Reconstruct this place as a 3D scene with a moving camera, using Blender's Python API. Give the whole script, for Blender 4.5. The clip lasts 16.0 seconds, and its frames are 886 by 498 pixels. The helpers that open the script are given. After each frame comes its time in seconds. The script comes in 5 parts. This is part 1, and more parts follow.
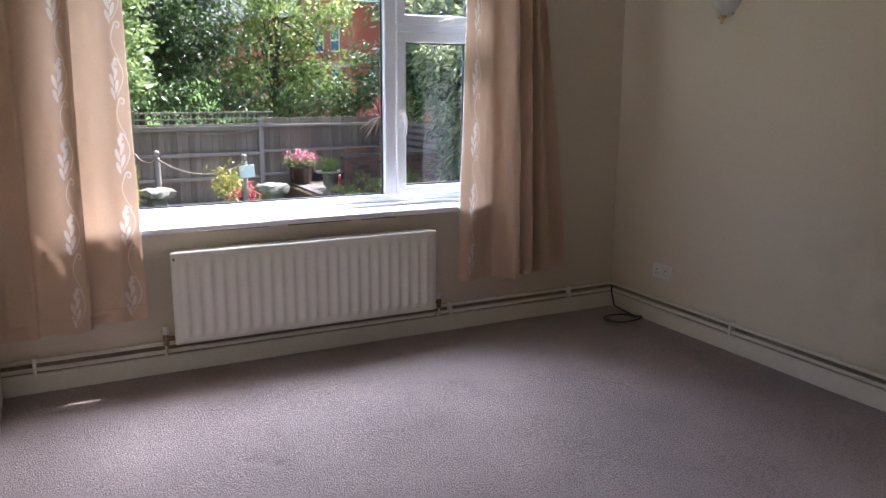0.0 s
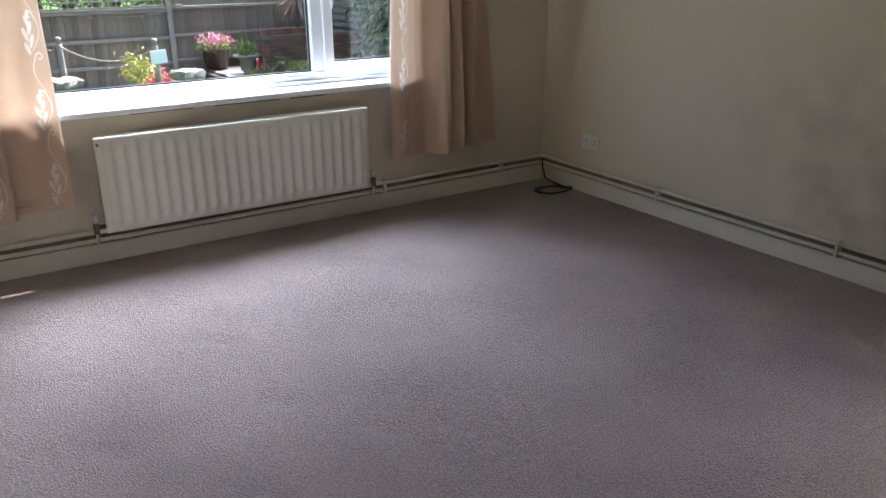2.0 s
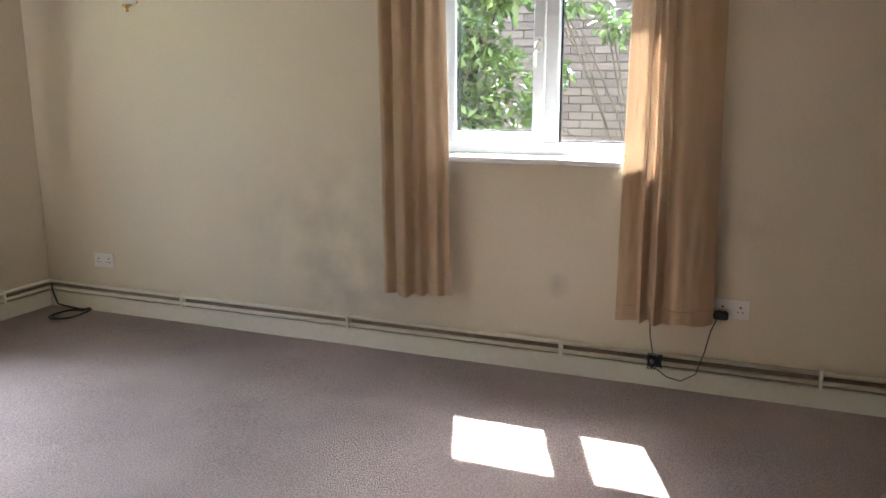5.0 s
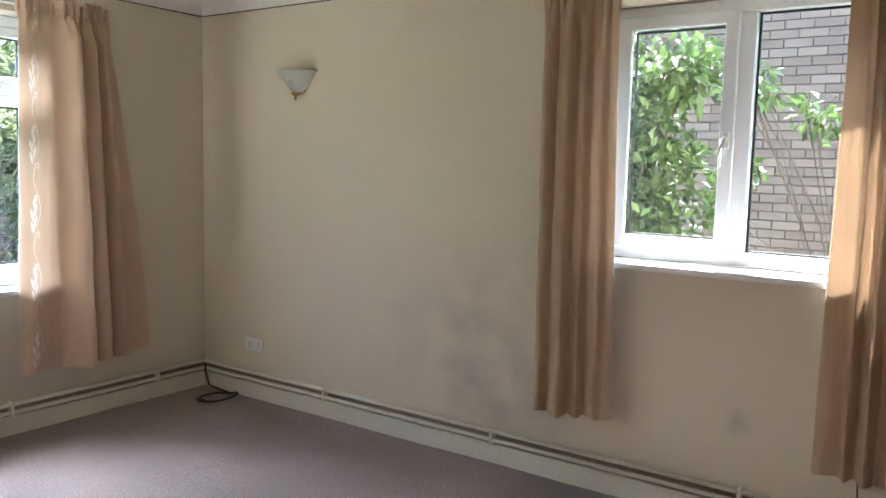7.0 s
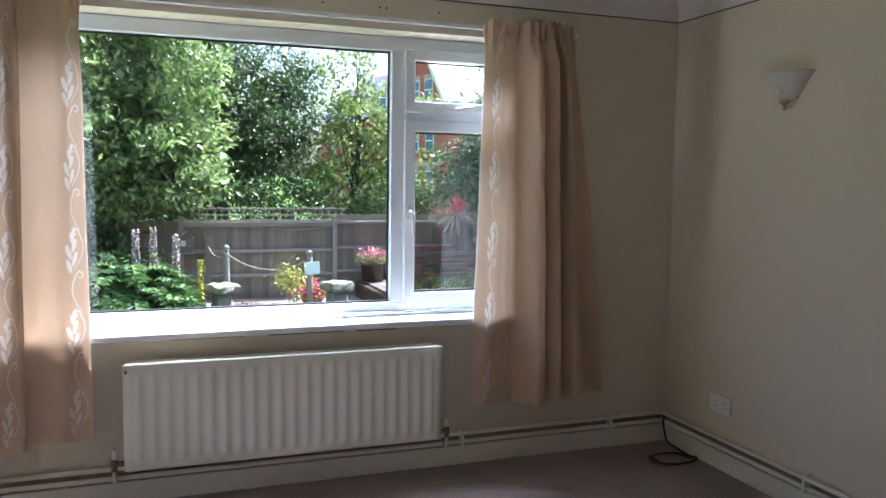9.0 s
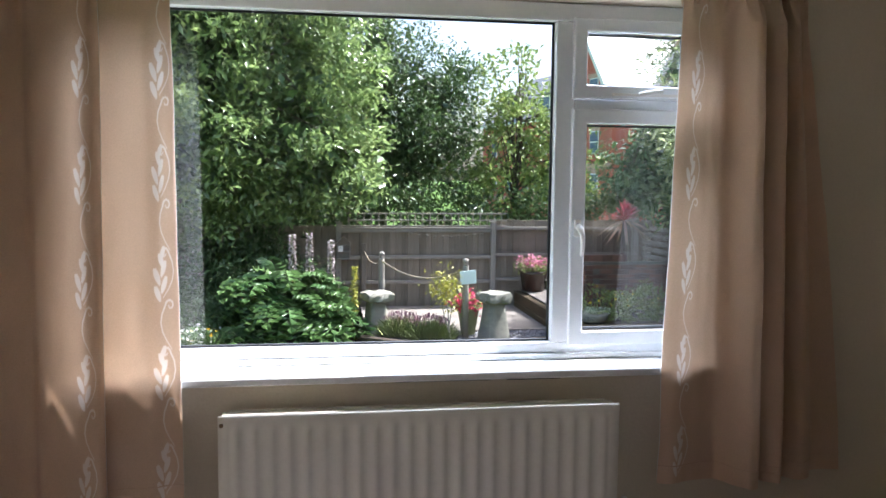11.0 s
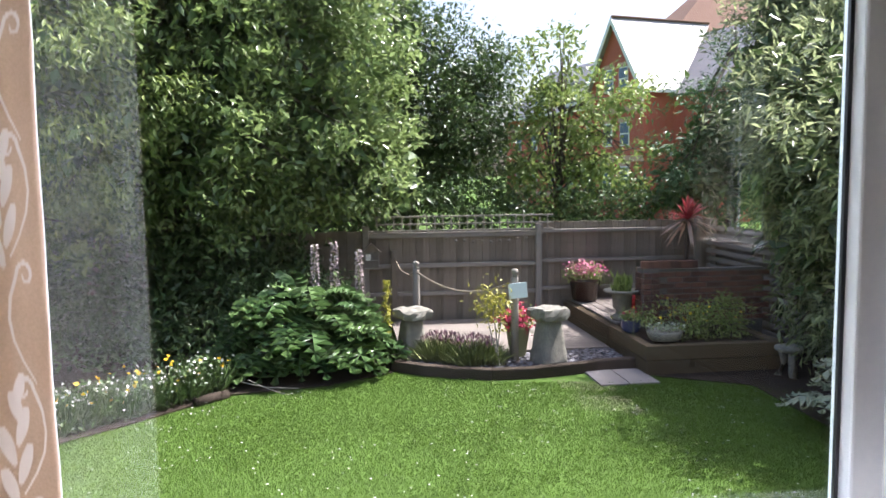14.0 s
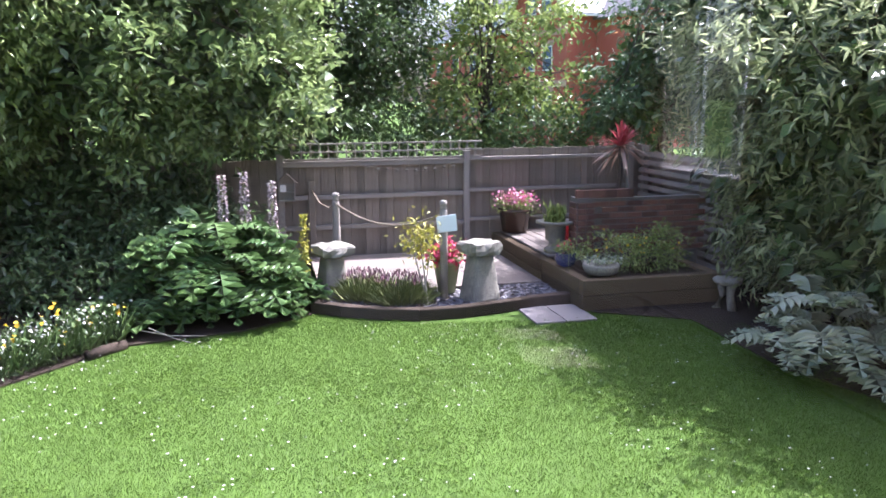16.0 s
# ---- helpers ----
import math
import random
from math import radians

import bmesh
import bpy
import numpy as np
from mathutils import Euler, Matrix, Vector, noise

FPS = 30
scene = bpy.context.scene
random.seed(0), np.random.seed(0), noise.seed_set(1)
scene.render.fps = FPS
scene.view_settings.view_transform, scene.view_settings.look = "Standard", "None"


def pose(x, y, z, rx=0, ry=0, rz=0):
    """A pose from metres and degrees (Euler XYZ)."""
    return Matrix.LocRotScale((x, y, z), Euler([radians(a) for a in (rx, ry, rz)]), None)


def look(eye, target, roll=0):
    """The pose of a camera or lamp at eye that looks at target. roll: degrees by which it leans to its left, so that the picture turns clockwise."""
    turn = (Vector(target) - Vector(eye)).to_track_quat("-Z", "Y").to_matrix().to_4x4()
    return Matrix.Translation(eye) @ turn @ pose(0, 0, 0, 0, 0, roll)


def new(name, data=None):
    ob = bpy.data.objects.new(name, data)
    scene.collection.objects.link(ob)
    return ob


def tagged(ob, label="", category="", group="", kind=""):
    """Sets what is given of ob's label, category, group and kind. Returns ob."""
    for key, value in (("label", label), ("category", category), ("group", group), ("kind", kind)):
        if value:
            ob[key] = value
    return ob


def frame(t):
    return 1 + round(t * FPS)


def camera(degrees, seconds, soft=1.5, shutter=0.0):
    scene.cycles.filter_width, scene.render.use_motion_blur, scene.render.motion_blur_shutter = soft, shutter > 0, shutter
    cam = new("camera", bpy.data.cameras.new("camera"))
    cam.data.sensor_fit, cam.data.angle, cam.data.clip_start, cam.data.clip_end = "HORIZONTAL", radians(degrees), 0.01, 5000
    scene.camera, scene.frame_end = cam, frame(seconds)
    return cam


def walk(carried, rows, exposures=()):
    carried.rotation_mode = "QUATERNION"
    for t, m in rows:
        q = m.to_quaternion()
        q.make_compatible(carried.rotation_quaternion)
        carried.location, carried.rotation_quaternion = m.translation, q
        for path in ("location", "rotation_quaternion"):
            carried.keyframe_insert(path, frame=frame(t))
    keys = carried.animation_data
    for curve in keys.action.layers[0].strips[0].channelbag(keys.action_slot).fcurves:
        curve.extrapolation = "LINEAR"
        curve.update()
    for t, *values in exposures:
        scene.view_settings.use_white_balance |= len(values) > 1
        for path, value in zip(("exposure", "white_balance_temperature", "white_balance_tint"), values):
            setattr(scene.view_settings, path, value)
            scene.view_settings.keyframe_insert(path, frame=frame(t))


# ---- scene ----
cam = camera(58.3, 16.0)
PATH = [
    (0, (-3.219, -3.887, 1.413), (-2.322, -2.148, 0.997), 0.3),
    (0.5, (-3.214, -3.884, 1.398), (-2.33, -2.169, 0.871), 0.5),
    (1, (-3.209, -3.897, 1.373), (-2.338, -2.202, 0.768), 0.4),
    (1.5, (-3.224, -3.895, 1.367), (-2.335, -2.236, 0.691), -0.2),
    (2, (-3.281, -3.893, 1.37), (-2.264, -2.316, 0.679), -0.5),
    (2.5, (-3.349, -3.899, 1.328), (-2.119, -2.464, 0.674), -0.7),
    (3, (-3.401, -3.929, 1.323), (-1.96, -2.691, 0.698), -1.0),
    (3.5, (-3.465, -3.966, 1.332), (-1.839, -2.965, 0.74), -1.0),
    (4, (-3.515, -3.987, 1.335), (-1.768, -3.186, 0.78), -0.7),
    (6.5, (-3.208, -3.939, 1.375), (-1.42, -3.066, 1.168), 0.5),
    (7, (-3.097, -3.894, 1.383), (-1.461, -2.763, 1.171), 1.4),
    (7.5, (-3.033, -3.799, 1.38), (-1.632, -2.388, 1.168), 0.8),
    (8, (-2.918, -3.663, 1.382), (-1.732, -2.063, 1.193), 0.4),
    (8.5, (-2.772, -3.598, 1.383), (-1.823, -1.846, 1.206), -0.0),
    (9, (-2.572, -3.517, 1.387), (-1.885, -1.647, 1.212), 0.8),
    (9.5, (-2.457, -3.43, 1.386), (-1.96, -1.502, 1.204), 1.2),
    (10, (-2.404, -3.2, 1.385), (-1.993, -1.251, 1.205), 1.0),
    (12.5, (-2.324, -2.009, 1.423), (-2.165, -0.023, 1.258), -0.1),
    (13, (-2.324, -1.715, 1.421), (-2.19, 0.274, 1.258), -0.3),
    (13.5, (-2.35, -1.471, 1.421), (-2.215, 0.517, 1.249), -0.3),
    (14, (-2.424, -1.186, 1.437), (-2.178, 0.791, 1.254), -0.6),
    (14.5, (-2.466, -0.976, 1.441), (-2.107, 0.981, 1.233), -0.5),
    (15, (-2.412, -0.746, 1.407), (-2.033, 1.204, 1.173), -0.6),
    (15.5, (-2.359, -0.585, 1.398), (-1.963, 1.354, 1.105), -0.2),
    (16, (-2.347, -0.427, 1.394), (-1.912, 1.491, 1.029), -0.5),
]
walk(cam, [(t, look(eye, target, roll)) for t, eye, target, roll in PATH],
     exposures=[(0, 2.25, 5650, 22), (2, 2.4, 5500, 13), (3, 2.55, 5600, 12), (4, 3.15, 5850, 12), (6.5, 3.5, 5750, 12), (7.5, 2.8, 5500, 12), (9, 2.25, 5350, 14), (10, 2.2, 5350, 14), (12.5, 1.55, 6300, 18), (14, 1.55, 6000, 22), (16, 2.0, 5600, 32)])


# world, sun, sky
W = bpy.data.worlds.new("daylight")
scene.world = W
W.use_nodes = True
wn = W.node_tree.nodes
sky = wn.new("ShaderNodeTexSky")
sky.sky_type = 'NISHITA'
sky.sun_disc = False
sky.sun_elevation = radians(57)
sky.sun_rotation = radians(69.7)
sky.air_density, sky.dust_density = 1.0, 5.0
wn["Background"].inputs["Strength"].default_value = 0.135
W.node_tree.links.new(sky.outputs[0], wn["Background"].inputs["Color"])
sl = bpy.data.lights.new("sun", 'SUN')
sl.energy, sl.angle, sl.color = 4.8, radians(0.5), (1.0, 0.95, 0.86)
sun = new("sun", sl)
sun.matrix_world = look((6.1, 2.26, 10), (0, 0, 0))
# the high sky's light through each window, from just outside its head
for name, eye, target, sx, sy, power in (("sky_garden_window", (-1.35, 1.25, 2.95), (-2.55, -0.9, 0.4), 2.4, 1.3, 95), ("sky_side_window", (1.05, -3.0, 2.85), (-1.2, -3.0, 0.5), 1.2, 1.0, 9)):
    al = bpy.data.lights.new(name, 'AREA')
    al.shape, al.size, al.size_y, al.energy, al.color = 'RECTANGLE', sx, sy, power, (0.86, 0.93, 1.0)
    ao = new(name, al)
    ao.matrix_world = look(eye, target)


# ---------------------------------------------------------------- materials
def mat(name, c1, c2=None, scale=8.0, rough=0.6, bump=0.0, bscale=60.0, metal=0.0, stretch=(1, 1, 1), spread=0.0, translucent=0.0, spec=0.5, sheen=0.0, coarse=0.35):
    """A two-scale procedural surface: coarse stains over fine grain, with relief."""
    m = bpy.data.materials.new(name)
    m.use_nodes = True
    N, L = m.node_tree.nodes, m.node_tree.links
    b = N["Principled BSDF"]
    b.inputs["Roughness"].default_value = rough
    b.inputs["Metallic"].default_value = metal
    b.inputs["Specular IOR Level"].default_value = spec
    if sheen:
        b.inputs["Sheen Weight"].default_value = sheen
    c2 = c2 or tuple(v * 0.8 for v in c1)
    tc = N.new("ShaderNodeTexCoord")
    mp = N.new("ShaderNodeMapping")
    mp.inputs["Scale"].default_value = stretch
    L.new(tc.outputs["Object"], mp.inputs[0])
    fine, big = N.new("ShaderNodeTexNoise"), N.new("ShaderNodeTexNoise")
    fine.inputs["Scale"].default_value, fine.inputs["Detail"].default_value = bscale, 4
    big.inputs["Scale"].default_value, big.inputs["Detail"].default_value = scale, 3
    for n in (fine, big):
        L.new(mp.outputs[0], n.inputs["Vector"])
    add = N.new("ShaderNodeMath")
    add.operation = 'MULTIPLY_ADD'
    L.new(fine.outputs[0], add.inputs[0])
    add.inputs[1].default_value = 1 - coarse
    mul = N.new("ShaderNodeMath")
    mul.operation = 'MULTIPLY'
    mul.inputs[1].default_value = coarse
    L.new(big.outputs[0], mul.inputs[0])
    L.new(mul.outputs[0], add.inputs[2])
    src = add.outputs[0]
    if spread:
        geo = N.new("ShaderNodeNewGeometry")
        info = N.new("ShaderNodeObjectInfo")
        s1 = N.new("ShaderNodeMath")
        s1.operation = 'ADD'
        L.new(geo.outputs["Random Per Island"], s1.inputs[0])
        L.new(info.outputs["Random"], s1.inputs[1])
        s2 = N.new("ShaderNodeMath")
        s2.operation = 'FRACT'
        L.new(s1.outputs[0], s2.inputs[0])
        s3 = N.new("ShaderNodeMix")
        s3.inputs[0].default_value = spread
        L.new(src, s3.inputs[2])
        L.new(s2.outputs[0], s3.inputs[3])
        src = s3.outputs[0]
    ramp = N.new("ShaderNodeValToRGB")
    ramp.color_ramp.elements[0].position, ramp.color_ramp.elements[1].position = (0.3, 0.7) if spread < 0.5 else (0.1, 0.9)
    ramp.color_ramp.elements[0].color, ramp.color_ramp.elements[1].color = (*c2, 1), (*c1, 1)
    L.new(src, ramp.inputs[0])
    L.new(ramp.outputs[0], b.inputs["Base Color"])
    if bump:
        bp = N.new("ShaderNodeBump")
        bp.inputs["Strength"].default_value, bp.inputs["Distance"].default_value = bump, 0.01
        L.new(fine.outputs[0], bp.inputs["Height"])
        L.new(bp.outputs[0], b.inputs["Normal"])
    if translucent:
        t = N.new("ShaderNodeBsdfTranslucent")
        L.new(ramp.outputs[0], t.inputs[0])
        mx = N.new("ShaderNodeMixShader")
        mx.inputs[0].default_value = translucent
        L.new(b.outputs[0], mx.inputs[1])
        L.new(t.outputs[0], mx.inputs[2])
        L.new(mx.outputs[0], N["Material Output"].inputs[0])
    return m


def glass(name, amount):
    m = bpy.data.materials.new(name)
    m.use_nodes = True
    N, L = m.node_tree.nodes, m.node_tree.links
    N.remove(N["Principled BSDF"])
    tr, gl, mx, fr, k = [N.new("ShaderNode" + n) for n in ("BsdfTransparent", "BsdfGlossy", "MixShader", "LayerWeight", "Math")]
    tr.inputs[0].default_value = (0.96, 0.98, 0.97, 1)
    gl.inputs["Roughness"].default_value = 0.0
    fr.inputs["Blend"].default_value = 0.5
    k.operation = 'POWER'
    k.inputs[1].default_value = 4.0
    L.new(fr.outputs["Facing"], k.inputs[0])
    k2 = N.new("ShaderNodeMath")
    k2.operation = 'MULTIPLY_ADD'
    k2.inputs[1].default_value, k2.inputs[2].default_value = 0.9, amount
    L.new(k.outputs[0], k2.inputs[0])
    L.new(k2.outputs[0], mx.inputs[0])
    L.new(tr.outputs[0], mx.inputs[1])
    L.new(gl.outputs[0], mx.inputs[2])
    L.new(mx.outputs[0], N["Material Output"].inputs[0])
    return m


def wall_paint(name, c1, c2, spots):
    """Cream emulsion with grey damp stains round the given places."""
    m = mat(name, c1, c2, 1.2, 0.75, 0.12, 90)
    N, L = m.node_tree.nodes, m.node_tree.links
    b = N["Principled BSDF"]
    colour = b.inputs["Base Color"].links[0].from_socket
    tc = N.new("ShaderNodeTexCoord")
    ns = N.new("ShaderNodeTexNoise")
    ns.inputs["Scale"].default_value, ns.inputs["Detail"].default_value = 5, 5
    L.new(tc.outputs["Object"], ns.inputs["Vector"])
    total = None
    for (p, r, amount) in spots:
        d = N.new("ShaderNodeVectorMath")
        d.operation = 'DISTANCE'
        d.inputs[1].default_value = p
        L.new(tc.outputs["Object"], d.inputs[0])
        f = N.new("ShaderNodeMapRange")
        f.inputs["From Min"].default_value, f.inputs["From Max"].default_value = r, 0.0
        f.inputs["To Min"].default_value, f.inputs["To Max"].default_value = 0, amount
        L.new(d.outputs["Value"], f.inputs["Value"])
        if total is None:
            total = f.outputs[0]
        else:
            a = N.new("ShaderNodeMath")
            L.new(total, a.inputs[0])
            L.new(f.outputs[0], a.inputs[1])
            total = a.outputs[0]
    g = N.new("ShaderNodeMapRange")
    g.inputs["From Min"].default_value, g.inputs["From Max"].default_value = 0.35, 0.65
    L.new(ns.outputs[0], g.inputs["Value"])
    k = N.new("ShaderNodeMath")
    k.operation, k.use_clamp = 'MULTIPLY', True
    L.new(total, k.inputs[0])
    L.new(g.outputs[0], k.inputs[1])
    mx = N.new("ShaderNodeMix")
    mx.data_type = 'RGBA'
    L.new(k.outputs[0], mx.inputs[0])
    L.new(colour, mx.inputs[6])
    mx.inputs[7].default_value = (0.24, 0.23, 0.21, 1)
    L.new(mx.outputs[2], b.inputs["Base Color"])
    return m


CREAM, CREAM2 = (0.72, 0.63, 0.485), (0.67, 0.58, 0.44)
PAINT = wall_paint("cream_emulsion", CREAM, CREAM2, [((0, -2.0, 0.35), 0.45, 0.24), ((0, -1.75, 0.55), 0.6, 0.22), ((0, -2.25, 0.3), 0.4, 0.26), ((0, -2.1, 0.8), 0.4, 0.16), ((0, -3.15, 0.42), 0.07, 0.6), ((0, -3.95, 0.75), 0.3, 0.2)])
CEIL = mat("white_ceiling_paint", (0.80, 0.76, 0.69), (0.76, 0.72, 0.65), 2, 0.8, 0.05)
CREVICE = mat("dark_crack", (0.05, 0.04, 0.03), None, 8, 0.9)
GAP_SHADE = mat("brown_gap_shade", (0.34, 0.27, 0.20), (0.20, 0.15, 0.11), 8, 0.9)
GLOSSW = mat("cream_gloss_paint", (0.82, 0.77, 0.66), (0.76, 0.70, 0.58), 3, 0.35, 0.05, 40)
CARPET = mat("mauve_beige_carpet", (0.66, 0.52, 0.465), (0.34, 0.26, 0.23), 1.6, 0.95, 1.0, 150, sheen=0.2, spec=0.1, coarse=0.33)
CARPET.node_tree.nodes["Bump"].inputs["Distance"].default_value = 0.03
CARPET.node_tree.nodes["Color Ramp"].color_ramp.elements[0].position = 0.38
CARPET.node_tree.nodes["Color Ramp"].color_ramp.elements[1].position = 0.62
UPVC = mat("white_upvc", (0.86, 0.88, 0.90), (0.80, 0.83, 0.86), 3, 0.25, 0.0)
SILLM = mat("white_sill_paint", (0.85, 0.84, 0.82), (0.76, 0.74, 0.71), 4, 0.35, 0.05)
GLASS = glass("window_glass", 0.05)
GASKET = mat("black_gasket", (0.02, 0.02, 0.022), None, 8, 0.6)
CURT = mat("cream_satin_curtain", (0.76, 0.55, 0.385), (0.66, 0.465, 0.315), 5, 0.5, 0.12, 220, translucent=0.38, sheen=0.25)
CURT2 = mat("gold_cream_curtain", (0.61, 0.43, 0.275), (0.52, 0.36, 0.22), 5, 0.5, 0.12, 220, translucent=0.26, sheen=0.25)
LINING = mat("white_cotton_lining", (0.84, 0.84, 0.82), (0.76, 0.76, 0.74), 6, 0.8, 0.1, 200, translucent=0.5)


def woven(m, pale):
    """Lets the cloth's woven satin pattern show paler, glossier and thinner."""
    N, L = m.node_tree.nodes, m.node_tree.links
    at = N.new("ShaderNodeAttribute")
    at.attribute_name = "satin"
    mx = N.new("ShaderNodeMix")
    mx.data_type = 'RGBA'
    mx.inputs[7].default_value = (*pale, 1)
    L.new(at.outputs["Fac"], mx.inputs[0])
    L.new(N["Color Ramp"].outputs[0], mx.inputs[6])
    L.new(mx.outputs[2], N["Principled BSDF"].inputs["Base Color"])
    L.new(mx.outputs[2], N["Translucent BSDF"].inputs[0])
    for socket, lo, hi in ((N["Principled BSDF"].inputs["Roughness"], 0.5, 0.22), (N["Mix Shader"].inputs[0], 0.35, 0.42)):
        r = N.new("ShaderNodeMapRange")
        r.inputs["To Min"].default_value, r.inputs["To Max"].default_value = lo, hi
        L.new(at.outputs["Fac"], r.inputs["Value"])
        L.new(r.outputs[0], socket)


woven(CURT, (0.93, 0.82, 0.74))
RADM = mat("white_radiator_enamel", (0.84, 0.80, 0.70), (0.80, 0.75, 0.65), 3, 0.3, 0.0)
BRASS = mat("brass", (0.75, 0.52, 0.2), (0.6, 0.4, 0.14), 20, 0.25, metal=1.0)
COPPER = mat("old_brass_fitting", (0.35, 0.25, 0.15), (0.2, 0.14, 0.08), 30, 0.4, metal=1.0)
ALAB = mat("frosted_glass_shade", (0.85, 0.83, 0.78), (0.78, 0.75, 0.70), 9, 0.35, 0.02, translucent=0.4)
BLACKP = mat("black_plastic", (0.02, 0.02, 0.02), None, 8, 0.4)
WHITEP = mat("white_plastic", (0.80, 0.78, 0.74), (0.75, 0.72, 0.68), 8, 0.35)
STEEL = mat("steel", (0.55, 0.55, 0.55), None, 20, 0.35, metal=1.0)

LAWN = mat("lawn_soil_and_grass", (0.085, 0.15, 0.028), (0.05, 0.09, 0.018), 1.5, 0.9, 0.5, 70, spec=0.1)
GRASS = mat("grass_blades", (0.15, 0.245, 0.034), (0.048, 0.10, 0.015), 2.2, 0.6, 0, 9, spread=0.4, translucent=0.3, spec=0.2)
SOIL = mat("dark_soil", (0.06, 0.045, 0.035), (0.025, 0.02, 0.015), 5, 0.95, 0.8, 60, spec=0.1)
FENCE = mat("weathered_grey_boards", (0.33, 0.285, 0.225), (0.085, 0.07, 0.054), 2.5, 0.9, 0.8, 22, stretch=(6, 6, 0.5), spread=0.14, spec=0.1)
RAIL = mat("silvered_timber_rail", (0.34, 0.31, 0.27), (0.20, 0.18, 0.15), 4, 0.85, 0.5, 40, stretch=(0.6, 6, 6), spec=0.15)
POSTM = mat("silvered_timber_post", (0.36, 0.33, 0.29), (0.22, 0.20, 0.17), 4, 0.85, 0.5, 40, stretch=(6, 6, 0.6), spec=0.15)
DECK = mat("pale_decking", (0.25, 0.215, 0.185), (0.15, 0.125, 0.105), 3, 0.8, 0.4, 40, stretch=(0.5, 5, 5), spread=0.35)
SLEEP = mat("old_sleeper_timber", (0.17, 0.13, 0.08), (0.06, 0.045, 0.03), 3, 0.9, 0.7, 30, stretch=(0.8, 4, 4), spread=0.2, spec=0.1)
DARKLOG = mat("dark_edging_timber", (0.09, 0.07, 0.055), (0.03, 0.024, 0.018), 4, 0.95, 0.9, 35, spread=0.3, spec=0.08)
STONE = mat("lichened_stone", (0.34, 0.32, 0.265), (0.09, 0.088, 0.07), 11, 0.9, 1.0, 45)
SLATEG = mat("grey_slate_chips", (0.26, 0.25, 0.27), (0.10, 0.10, 0.11), 20, 0.7, 0.3, 50, spread=0.7)
PAVE = mat("pale_paving", (0.30, 0.27, 0.255), (0.20, 0.18, 0.17), 4, 0.85, 0.4, 60, spread=0.2)
BRICKR = mat("old_red_brick", (0.24, 0.11, 0.075), (0.07, 0.04, 0.032), 9, 0.9, 0.6, 60, spread=0.5)
BRICKN = mat("brown_pink_brick", (0.27, 0.215, 0.195), (0.17, 0.13, 0.12), 9, 0.9, 0.5, 60, spread=0.6)
MORTAR = mat("grey_mortar", (0.17, 0.155, 0.14), (0.11, 0.10, 0.09), 12, 0.95, 0.4, 80)
ORANGE = mat("far_orange_brick", (0.50, 0.13, 0.085), (0.40, 0.10, 0.065), 2, 0.9, 0.2, 30)
BAND = mat("pale_stone_band", (0.58, 0.36, 0.27), (0.48, 0.29, 0.21), 2, 0.85)
SLATE = mat("slate_roof", (0.20, 0.19, 0.20), (0.12, 0.115, 0.12), 2, 0.55, 0.3, 30, spread=0.3)
# the gable slope's slate, with the sun's brightness put into a paler colour
PALEROOF = mat("pale_sunlit_slate", (0.34, 0.33, 0.33), (0.26, 0.25, 0.25), 2, 0.45, 0.2, 30)
TILE = mat("brown_roof_tile", (0.22, 0.135, 0.10), (0.13, 0.08, 0.06), 2, 0.9, 0.3, 30, spread=0.3, spec=0.1)
WHITEPT = mat("white_barge_paint", (0.82, 0.80, 0.76), (0.74, 0.72, 0.68), 3, 0.5)
FARGLASS = mat("far_window_glass", (0.10, 0.16, 0.24), (0.06, 0.10, 0.16), 2, 0.08)
BARK = mat("grey_bark", (0.13, 0.10, 0.075), (0.05, 0.04, 0.03), 9, 0.9, 0.9, 40, stretch=(3, 3, 0.7))
LEAF_BAY = mat("glossy_evergreen_leaves", (0.36, 0.46, 0.165), (0.05, 0.095, 0.035), 1.2, 0.25, 0, 3, spread=0.6, translucent=0.42)
# for deep green plants, and for the crowns' inner shade put into leaf colour
LEAF_DK = mat("deep_green_and_shade_leaves", (0.15, 0.235, 0.075), (0.018, 0.036, 0.015), 1.2, 0.35, 0, 3, spread=0.6, translucent=0.2)
LEAF_LT = mat("fresh_green_leaves", (0.40, 0.48, 0.14), (0.08, 0.14, 0.035), 1.2, 0.45, 0, 3, spread=0.6, translucent=0.35)
LEAF_HEDGE = mat("grey_green_narrow_leaves", (0.50, 0.56, 0.28), (0.035, 0.06, 0.028), 1.2, 0.25, 0, 3, spread=0.6, translucent=0.5)
LEAF_FIR = mat("blue_green_foliage", (0.12, 0.23, 0.10), (0.03, 0.08, 0.035), 1.2, 0.5, 0, 3, spread=0.6, translucent=0.2)
ACANT = mat("acanthus_leaves", (0.18, 0.28, 0.095), (0.05, 0.115, 0.04), 2, 0.35, 0.3, 25, spread=0.6, translucent=0.25)
SILVERL = mat("silvery_lobed_leaves", (0.46, 0.50, 0.36), (0.26, 0.32, 0.20), 3, 0.5, 0.3, 25, spread=0.5, translucent=0.2)
YELLEAF = mat("yellow_green_leaves", (0.48, 0.42, 0.06), (0.26, 0.28, 0.04), 3, 0.5, 0, 5, spread=0.6, translucent=0.3)
SPIKEW = mat("acanthus_white_purple_flowers", (0.62, 0.55, 0.52), (0.26, 0.18, 0.19), 4, 0.7, 0, 5, spread=0.8)
PINK = mat("pink_petals", (0.65, 0.10, 0.28), (0.60, 0.30, 0.38), 4, 0.6, 0, 5, spread=0.9, translucent=0.2)
